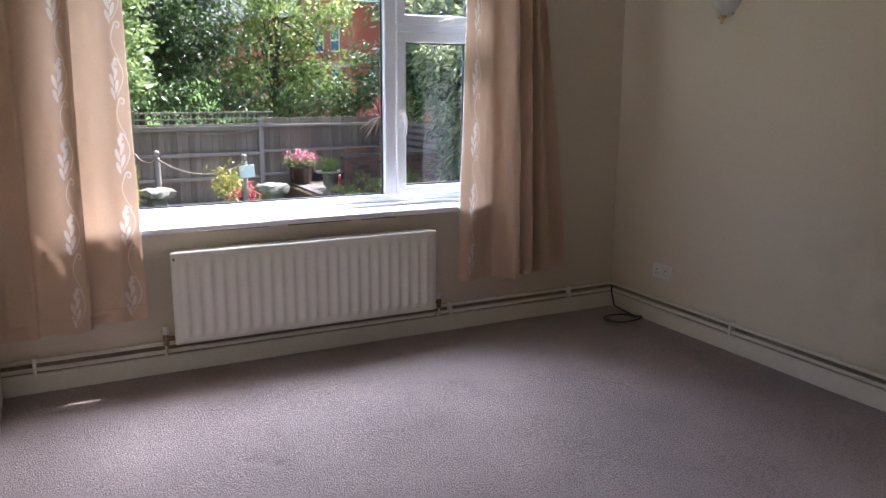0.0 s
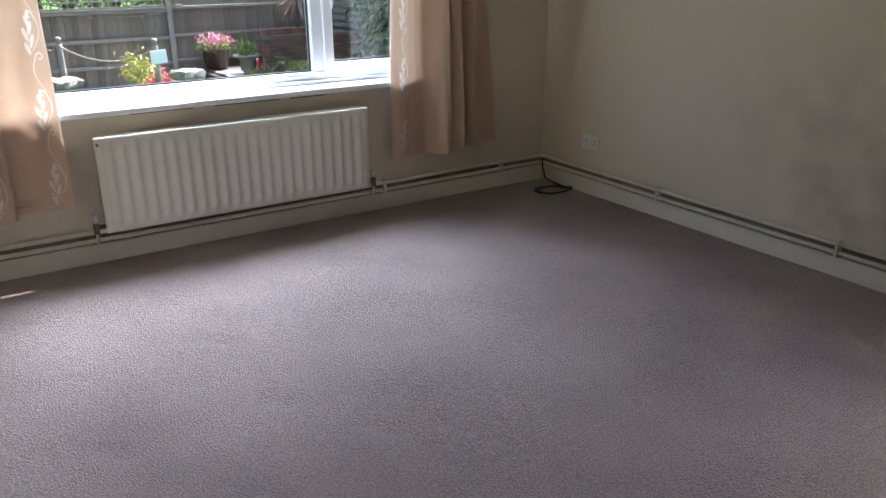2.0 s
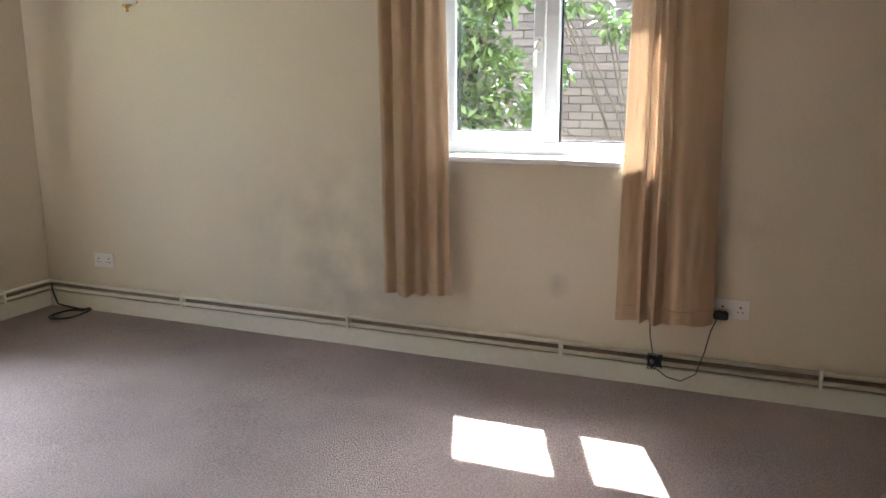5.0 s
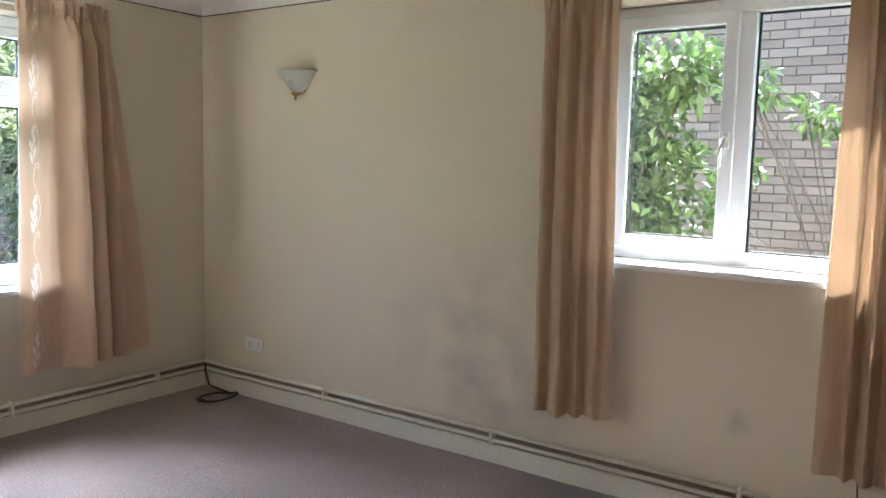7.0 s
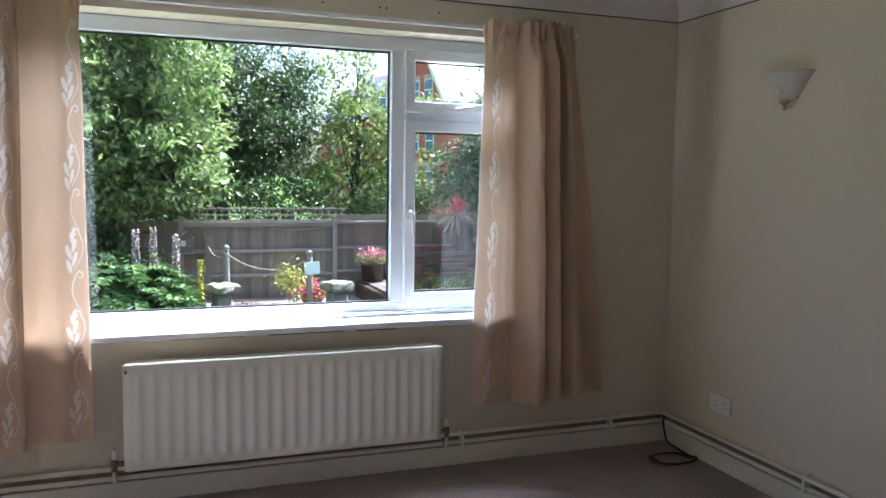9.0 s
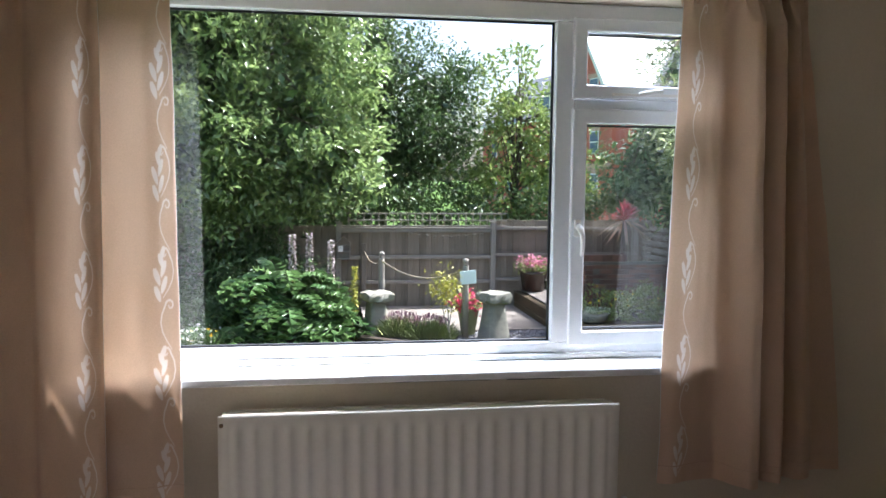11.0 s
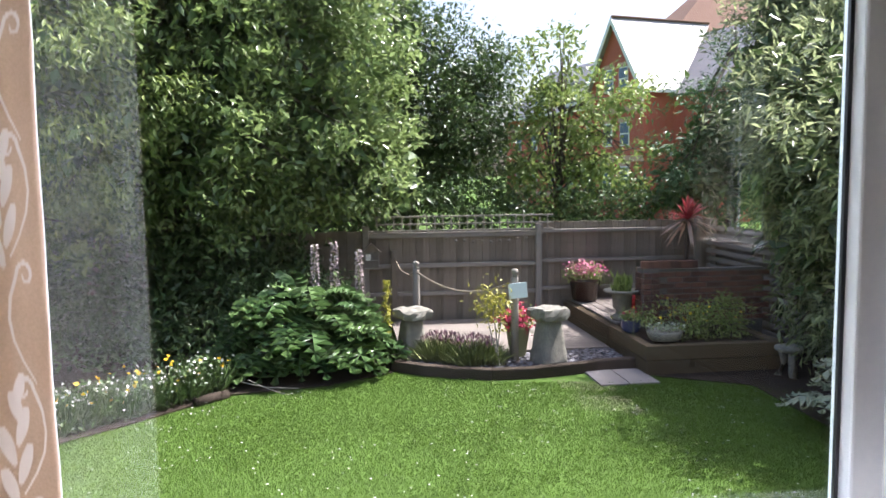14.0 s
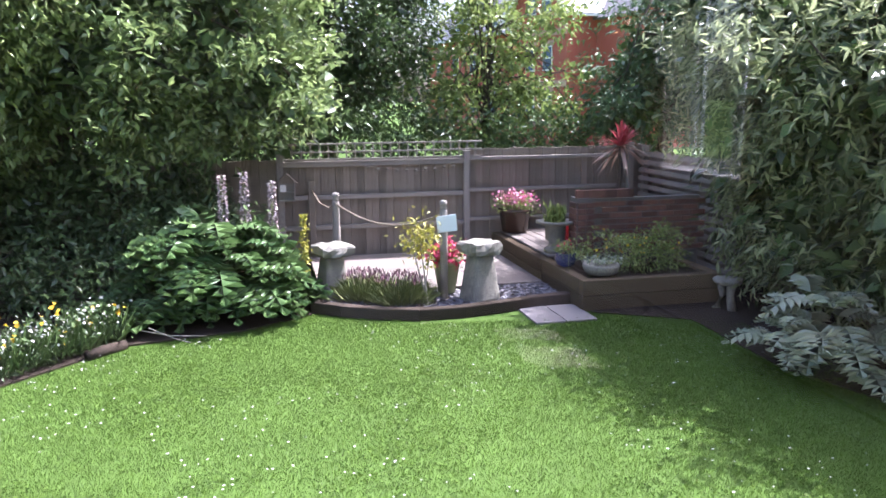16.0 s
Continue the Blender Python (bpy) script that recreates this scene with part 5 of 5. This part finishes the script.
sp = np.column_stack([-1.925 + RNG.normal(size=260) * 0.022, 8.5 + RNG.normal(size=260) * 0.022, -0.6 + 0.78 * hh])
place(new("florets", leaf_mesh("florets", sp, 0.05, 0.6, YELLEAF, 0)), t)

sv = thing("lobed_plant", (2.1, 5.1, G + 0.01), "low plant with big silvery lobed leaves under the hedge", "plant")
lobed("leaves", 60, 2.22, 5.15, 0.42, 0.55, G + 0.12, 0.62, 0.34, SILVERL, sv, 0.55)

fl = thing("flower_clump", (-4.3, 6.9, G + 0.02), "clump of yellow and white border flowers", "flowers")
fx = RNG.uniform(-5.3, -3.72, 1600)
fy = np.interp(fx, [-5.3, -4.6, -4.1, -3.7], [5.7, 6.4, 6.95, 7.4]) + RNG.uniform(0.08, 0.9, 1600)
fp = np.column_stack([fx, fy, G + 0.02 + 0.0 * fx])
place(new("stems", leaf_mesh("stems", fp, 0.32, 0.04, LEAF_DK, -1.6, spread=0.6)), fl)
sel = RNG.choice(1600, 1600)
lp = fp[sel] + np.column_stack([RNG.normal(size=1600) * 0.06, RNG.normal(size=1600) * 0.06, RNG.uniform(0.03, 0.36, 1600)])
place(new("leaves", leaf_mesh("leaves", lp, 0.07, 0.4, LEAF_DK, 0.2)), fl)
wp = fp[:300] + np.column_stack([RNG.normal(size=300) * 0.06, RNG.normal(size=300) * 0.06, RNG.uniform(0.10, 0.38, 300)])
place(new("white_flowers", leaf_mesh("white_flowers", wp, 0.034, 1.0, WHTP, -0.5)), fl)
yp = fp[1000:1060] + np.column_stack([RNG.normal(size=60) * 0.06, RNG.normal(size=60) * 0.06, RNG.uniform(0.10, 0.45, 60)])
place(new("yellow_flowers", leaf_mesh("yellow_flowers", yp, 0.055, 1.0, YELP, -0.5)), fl)
t = thing("edging", (-3.9, 7.1, G), "short dark log edging the flower border", "edging")
part("log", tubes([([(-3.98, 7.05, G + 0.04), (-3.85, 7.18, G + 0.045), (-3.70, 7.34, G + 0.04)], [0.05, 0.055, 0.05])], 10), DARKLOG, t, smooth=True)
t = thing("twigs", (-3.2, 7.5, G), "bare twigs lying on the lawn edge", "twigs")
part("twig", tubes([([(-3.6, 7.55, G + 0.12), (-3.3, 7.45, G + 0.07), (-2.95, 7.42, G + 0.05)], 0.006), ([(-3.5, 7.5, G + 0.15), (-3.25, 7.38, G + 0.06), (-3.1, 7.3, G + 0.03)], 0.005)], 5), RAIL, t)

# understorey
shrub("shrub", "dark dense evergreen shrub in front of the shaded fence", [(-3.35, 10.3, -0.2, 0.6, 0.35, 0.55), (-4.3, 10.3, 0.0, 1.1, 0.45, 0.8), (-5.9, 10.3, 0.1, 1.2, 0.5, 0.9), (-7.6, 10.2, 0.1, 1.2, 0.5, 0.9)], 430, 34, 0.16, 0.14, 0.4, LEAF_DK)
shrub("shrub", "dark green shrub in the shade under the trees", [(-4.2, 9.0, -0.6, 1.1, 0.6, 0.4), (-3.3, 9.1, -0.3, 0.8, 0.5, 0.55)], 150, 26, 0.12, 0.10, 0.4, LEAF_DK)
shrub("shrub", "dark green shrub in the shade under the trees", [(-5.8, 9.2, -0.6, 1.3, 0.8, 0.4), (-7.4, 9.2, -0.5, 1.3, 1.0, 0.5)], 150, 26, 0.14, 0.11, 0.4, LEAF_DK)
shrub("shrub", "leafy low plants growing in the raised bed", [(1.75, 8.1, -0.42, 0.5, 0.35, 0.22), (2.25, 8.15, -0.38, 0.35, 0.3, 0.28)], 110, 24, 0.06, 0.06, 0.35, LEAF_LT, base=(1.8, 8.1, G + 0.30))
t = thing("flowers", (1.9, 8.0, G + 0.3), "few yellow flowers in the raised bed", "flowers")
pts = np.array((1.75, 8.0, -0.28)) + RNG.normal(size=(30, 3)) * (0.3, 0.15, 0.07)
place(new("petals", leaf_mesh("petals", pts, 0.035, 0.9, YELP, -0.5)), t)
part("stems", tubes([([(p[0], p[1], G + 0.3), tuple(p)], 0.003) for p in pts], 4), LAVL, t)

shrub("shrub", "dark shrubbery beyond the shaded fence", [(-4.0, 13.0, 0.4, 2.4, 0.6, 1.2), (-8.0, 13.0, 0.4, 2.4, 0.6, 1.2)], 380, 26, 0.2, 0.17, 0.45, LEAF_DK)

# cordyline
cd = thing("cordyline", (2.80, 10.45, G), "red spiky cordyline on a slim trunk", "plant")
part("trunk", tubes([([(2.78, 10.45, G), (2.80, 10.45, 0.1), (2.82, 10.45, 0.72)], [0.05, 0.04, 0.035])], 8), BARK, cd, smooth=True)


def straps(n, lo, hi, material, name, length):
    vs, fs = [], []
    for _ in range(n):
        a, e = RNG.uniform(0, 6.28), RNG.uniform(lo, hi)
        d = Vector((math.cos(a) * math.cos(e), math.sin(a) * math.cos(e), math.sin(e)))
        s = d.cross(Vector((0, 0, 1))).normalized() * 0.022
        L = length * RNG.uniform(0.8, 1.15)
        b0, o = len(vs), Vector((2.82, 10.45, 0.73))
        for f, w in ((0, 0.5), (0.35, 1), (0.7, 0.8), (1, 0.05)):
            q = o + d * L * f - Vector((0, 0, 0.28 * L * f * f))
            vs += [q - s * w, q + s * w]
        fs += [(b0 + 2 * k, b0 + 2 * k + 1, b0 + 2 * k + 3, b0 + 2 * k + 2) for k in range(3)]
    part(name, (vs, fs), material, cd)


straps(60, 0.25, 1.5, CORDR, "young_leaves", 0.48)
straps(34, -0.6, 0.4, CORDP, "old_leaves", 0.55)

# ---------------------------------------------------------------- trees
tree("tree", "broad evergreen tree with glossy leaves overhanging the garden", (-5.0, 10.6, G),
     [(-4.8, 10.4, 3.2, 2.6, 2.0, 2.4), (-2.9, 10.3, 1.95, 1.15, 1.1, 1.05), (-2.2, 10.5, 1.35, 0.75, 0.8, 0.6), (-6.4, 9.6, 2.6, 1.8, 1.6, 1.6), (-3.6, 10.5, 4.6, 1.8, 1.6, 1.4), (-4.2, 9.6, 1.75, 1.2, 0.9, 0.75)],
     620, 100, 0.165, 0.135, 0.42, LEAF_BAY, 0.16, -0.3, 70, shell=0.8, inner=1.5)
tree("tree", "tall weeping tree with thin hanging branches", (-7.6, 9.4, G),
     [(-7.2, 8.8, 3.6, 2.2, 1.8, 2.6), (-6.0, 8.4, 2.9, 1.4, 1.1, 1.5), (-5.6, 8.6, 2.0, 0.9, 0.6, 0.7), (-5.5, 12.5, 4.5, 3.0, 1.6, 2.4), (-8.8, 8.0, 3.2, 1.6, 1.4, 2.2)],
     480, 66, 0.19, 0.11, 0.30, LEAF_LT, 0.2, 0.9, 70, shell=0.75, inner=1.5)
tree("tree", "dark leafy tree behind the fence", (-1.2, 14.0, G),
     [(-1.2, 14.0, 2.9, 1.6, 1.3, 1.6), (-2.2, 13.6, 4.2, 1.5, 1.3, 1.5), (-0.2, 13.8, 2.0, 1.0, 1.0, 1.0), (-1.8, 13.2, 1.4, 1.7, 0.7, 0.8), (0.3, 14.2, 3.3, 0.7, 0.7, 0.8)],
     560, 64, 0.18, 0.105, 0.42, LEAF_DK, 0.12, 0.2, 60, shell=0.5, inner=0.6)
tree("tree", "slender young tree with light green leaves behind the fence", (1.55, 13.2, G),
     [(1.55, 13.2, 2.4, 0.9, 0.8, 1.1), (1.5, 13.1, 3.6, 0.6, 0.6, 0.8), (1.3, 13.0, 1.4, 1.1, 0.8, 0.7), (2.6, 13.0, 2.9, 0.7, 0.5, 0.35), (2.5, 12.9, 1.5, 0.8, 0.7, 0.7)],
     170, 34, 0.14, 0.13, 0.5, LEAF_LT, 0.06, 0.2, 50, shell=0.3)
tree("tree", "bushy blue-green tree beyond the fence corner", (4.6, 12.6, G),
     [(4.5, 12.4, 1.9, 1.2, 1.2, 1.4), (3.7, 12.2, 1.2, 0.8, 0.8, 0.7), (5.6, 12.2, 2.6, 1.4, 1.3, 1.6), (6.4, 10.8, 3.6, 1.3, 1.3, 1.5)],
     560, 38, 0.15, 0.12, 0.24, LEAF_FIR, 0.1, 0.5, 40, inner=1.2)
shrub("shrub", "light green shrub topping the fence", [(2.2, 12.2, 0.75, 0.9, 0.5, 0.5), (0.6, 12.4, 0.5, 1.2, 0.5, 0.6), (-1.2, 12.5, 0.5, 1.3, 0.5, 0.75)], 300, 28, 0.13, 0.11, 0.45, LEAF_DK, base=(1.2, 12.1, G))
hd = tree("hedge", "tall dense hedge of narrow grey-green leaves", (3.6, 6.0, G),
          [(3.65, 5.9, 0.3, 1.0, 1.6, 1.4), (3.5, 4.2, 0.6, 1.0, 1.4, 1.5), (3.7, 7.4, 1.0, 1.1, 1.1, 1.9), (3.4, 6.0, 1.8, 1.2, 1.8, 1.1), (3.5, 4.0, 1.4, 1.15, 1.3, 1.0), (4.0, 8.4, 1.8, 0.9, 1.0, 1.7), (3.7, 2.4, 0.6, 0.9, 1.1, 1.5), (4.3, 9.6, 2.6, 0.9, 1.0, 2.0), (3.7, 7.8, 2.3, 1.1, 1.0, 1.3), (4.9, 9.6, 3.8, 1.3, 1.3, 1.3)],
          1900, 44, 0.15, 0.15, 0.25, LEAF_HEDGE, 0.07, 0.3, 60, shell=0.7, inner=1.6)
tagged(hd, category="hedge")

for k, (x, y, s) in enumerate(((-9, 20, 1.4), (-4.5, 19, 1.2), (-12, 14, 1.3), (14, 21, 0.6))):
    tree("tree", "distant leafy green tree beyond the garden", (x, y, G), [(x, y, 2.6 * s, 2.2 * s, 1.8 * s, 2.2 * s), (x + 1, y - 0.6, 1.2 * s, 1.8 * s, 1.2, 1.2 * s)], 380, 30, 0.3, 0.2, 0.45, LEAF_DK if k % 2 else LEAF_BAY, 0.15, 0.2, 20, "trees beyond the garden", inner=0.5)

# ---------------------------------------------------------------- red-brick building far off
bd = thing("apartment_building", (12, 40, G), "red-brick apartment building with gables and slate roof", "building")
RM = Matrix.Translation((12.0, 40, 0)) @ Matrix.Rotation(radians(-76), 4, 'Z')


def bpart(name, geo, material, parent=None, label=""):
    """Building parts in its own axes: x along the front, y back."""
    if isinstance(geo, bmesh.types.BMesh):
        bmesh.ops.transform(geo, matrix=RM, verts=geo.verts[:])
        return part(name, geo, material, parent or bd, label)
    return part(name, ([RM @ Vector(v) for v in geo[0]], geo[1]), material, parent or bd, label)


EV, GW, RZ, WY = 6.0, 2.55, 9.62, 1.8     # gable eaves, half width and ridge, set-back of the main wing
bpart("main_wall", box(-17, 6.0, WY, 9.0, G, 5.6), ORANGE)
bpart("gable_wall", ([(-GW, 0, G), (GW, 0, G), (GW, 0, EV), (0, 0, RZ - 0.1), (-GW, 0, EV), (-GW, WY, G), (GW, WY, G), (GW, WY, EV), (-GW, WY, EV)], [(0, 1, 2, 3, 4), (1, 6, 7, 2), (5, 0, 4, 8)]), ORANGE)
for x in (-GW - 0.01, GW - 0.5):
    bpart("pale_quoins", box(x, x + 0.51, -0.03, 0.0, 5.0, EV - 0.1), BAND)
rf = bpart("gable_roof", ([(-2.85, -0.3, EV - 0.35), (0, -0.3, RZ), (2.85, -0.3, EV - 0.35), (-2.85, 1.9, EV - 0.35), (0, 6.0, RZ), (2.85, 1.9, EV - 0.35)], [(0, 1, 4, 3), (1, 2, 5, 4)]), PALEROOF)
so = rf.modifiers.new("thickness", 'SOLIDIFY')
so.thickness = 0.12
bpart("ridge_tiles", box(-0.1, 0.1, -0.3, 6.0, RZ + 0.01, RZ + 0.12, 0.03), TILE)
bpart("gutter", box(2.86, 2.99, -0.2, 1.9, EV - 0.52, EV - 0.38), WHITEPT)
mr = bpart("main_roof", ([(-17.3, 1.5, 5.4), (6.3, 1.5, 5.4), (6.3, 5.6, 9.1), (-17.3, 5.6, 9.1), (6.3, 9.4, 5.5), (-17.3, 9.4, 5.5)], [(0, 1, 2, 3), (3, 2, 4, 5)]), SLATE)
so = mr.modifiers.new("thickness", 'SOLIDIFY')
so.thickness = 0.12
for s in (-1, 1):
    bpart("barge_board", ([(s * 2.9, -0.36, EV - 0.42), (0, -0.36, RZ + 0.03), (0, -0.36, RZ - 0.32), (s * 2.62, -0.36, EV - 0.46), (s * 2.9, -0.31, EV - 0.42), (0, -0.31, RZ + 0.03), (0, -0.31, RZ - 0.32), (s * 2.62, -0.31, EV - 0.46)], [(0, 1, 2, 3), (4, 7, 6, 5), (0, 4, 5, 1), (3, 2, 6, 7)]), WHITEPT)
for z in (0.2, 2.2, 4.75):
    bpart("stone_band", box(-17.02, -GW - 0.06, WY - 0.05, WY, z - 0.2, z + 0.12), BAND)
    bpart("stone_band", box(-GW - 0.02, GW + 0.02, -0.05, 0.0, z - 0.12, z + 0.2), BAND)
bpart("gutter", box(-17.3, -3.0, 1.36, 1.49, 5.28, 5.42), WHITEPT)
for cx, y0, zz in [(-0.62, 0, 5.75), (0.75, 0, 5.75), (-0.7, 0, 2.9), (0.9, 0, 2.9), (-0.7, 0, 0.6), (0.9, 0, 0.6)] + [(x, WY, z) for x in (-15, -12.6, -10.2, -7.8, -5.4, -3.6) for z in (0.7, 3.1)]:
    w = bpart("window", box(cx - 0.42, cx + 0.42, y0 - 0.04, y0 + 0.02, zz, zz + 1.25, 0.01), WHITEPT, None, "white framed window")
    for a, b, c, d in ((-0.36, 0.36, 0.68, 1.18), (-0.36, 0.36, 0.08, 0.60)):
        bpart("pane", box(cx + a, cx + b, y0 - 0.055, y0 - 0.041, zz + c, zz + d), FARGLASS, w)
    bpart("lintel", box(cx - 0.55, cx + 0.55, y0 - 0.045, y0 - 0.002, zz + 1.26, zz + 1.5), BAND)
for cx in (-12.0, -8.0, -4.6):
    dm = bpart("dormer", box(cx - 0.8, cx + 0.8, 1.9, 4.6, 5.75, 7.0), WHITEPT)
    bpart("dormer_roof", box(cx - 1.0, cx + 1.0, 1.7, 4.8, 7.01, 7.12), SLATE)
    bpart("pane", box(cx - 0.6, cx + 0.6, 1.88, 1.895, 5.95, 6.85), FARGLASS, dm)
hs = thing("house", (28, 55, G), "neighbouring house with a big brown tiled roof", "house")
part("wall", box(20, 44, 52, 62, G, 9.2), BAND, hs)
rf = part("roof", ([(18.2, 50.5, 9.1), (45, 50.5, 9.1), (41, 57, 16.5), (26, 57, 16.5), (45, 63, 9.1), (18.2, 63, 9.1)], [(0, 1, 2, 3), (1, 4, 2), (4, 5, 3, 2), (5, 0, 3)]), TILE, hs)
so = rf.modifiers.new("thickness", 'SOLIDIFY')
so.thickness = 0.15
part("gutter", box(18, 45, 50.3, 50.45, 8.95, 9.1), WHITEPT, hs)

# ---------------------------------------------------------------- brick wall and shrub outside the side window
NX = 4.0
nb = thing("neighbour_wall", (NX, -2.5, G), "brown-pink brick wall of the neighbouring house", "wall")
part("mortar", box(NX + 0.008, NX + 0.3, -6.5, 1.2, G, 3.7), MORTAR, nb)
tree("tree", "leafy climbing shrub against the neighbouring brick wall", (1.45, -2.05, G),
     [(1.45, -2.0, 1.55, 0.25, 0.42, 0.55), (1.5, -2.2, 1.15, 0.22, 0.28, 0.35), (1.45, -2.35, 1.95, 0.2, 0.28, 0.14), (1.55, -1.7, 2.1, 0.3, 0.4, 0.5)],
     170, 32, 0.07, 0.085, 0.5, LEAF_DK, 0.02, 0.3, 26, shell=0.2)
tree("tree", "thin leafy branches reaching across the brick wall", (1.62, -3.3, G),
     [(1.5, -2.78, 1.84, 0.1, 0.16, 0.08), (1.5, -3.12, 1.72, 0.1, 0.12, 0.12), (1.5, -2.72, 1.38, 0.1, 0.12, 0.07), (1.5, -2.62, 1.12, 0.1, 0.08, 0.07)],
     26, 18, 0.05, 0.08, 0.5, LEAF_DK, 0.009, 0.3, 9, shell=0.2)

# garden brick wall
gw = thing("brick_wall", (2.2, 8.9, G + 0.35), "low old red-brick garden wall with a worn pillar end", "wall")
part("mortar", joined([(1.56, 3.2, 8.875, 8.99, G, 0.17), (1.476, 1.70, 8.80, 9.04, G, 0.19)]), MORTAR, gw)
bk = [box_mesh("brick", 0.215, 0.10, 0.064, BRICKR, 0.006), box_mesh("brick", 0.105, 0.10, 0.064, BRICKR, 0.006)]
for j in range(9):
    z = G + 0.40 + 0.075 * j
    for i in range(7):
        x = 1.83 + 0.225 * i - (0.112 if j % 2 else 0)
        if x > 1.80:
            piece("brick", bk[0], gw, (x, 8.92, z), (0.02 * math.sin(i * 5 + j), 0, 0.015 * math.sin(i * 3 + 7 * j)))
    for i in range(2):
        piece("brick", bk[1], gw, (1.53 + 0.115 * i, 8.835, z), (0, 0, 0.02 * math.sin(3 * i + j)))
    piece("brick", bk[0], gw, (1.505, 8.93, z), (0, 0, radians(90)))
for i in range(10):
    piece("brick", bk[1], gw, (1.52 + 0.075 * i, 8.86, 0.235), (radians(90), radians(90), 0.05 * math.sin(i * 4)))

# bricks of the neighbouring wall
bn = box_mesh("brick", 0.03, 0.218, 0.067, BRICKN, 0.003)
rest = []
for j in range(61):
    z = G + 0.04 + 0.075 * j
    for i in range(33):
        y = -6.3 + 0.225 * i + (0.112 if j % 2 else 0)
        if -3.2 < y < -0.9 and 0.55 < z < 2.75:
            piece("brick", bn, nb, (NX + 0.0, y, z), (0, 0.012 * math.sin(5 * i + 3 * j), 0))
        elif z < 3.65:
            rest.append((NX - 0.014, NX + 0.016, y - 0.107, y + 0.107, z - 0.032, z + 0.032))
r = part("far_bricks", joined(rest), BRICKN, nb)
tagged(r, kind="stuff")
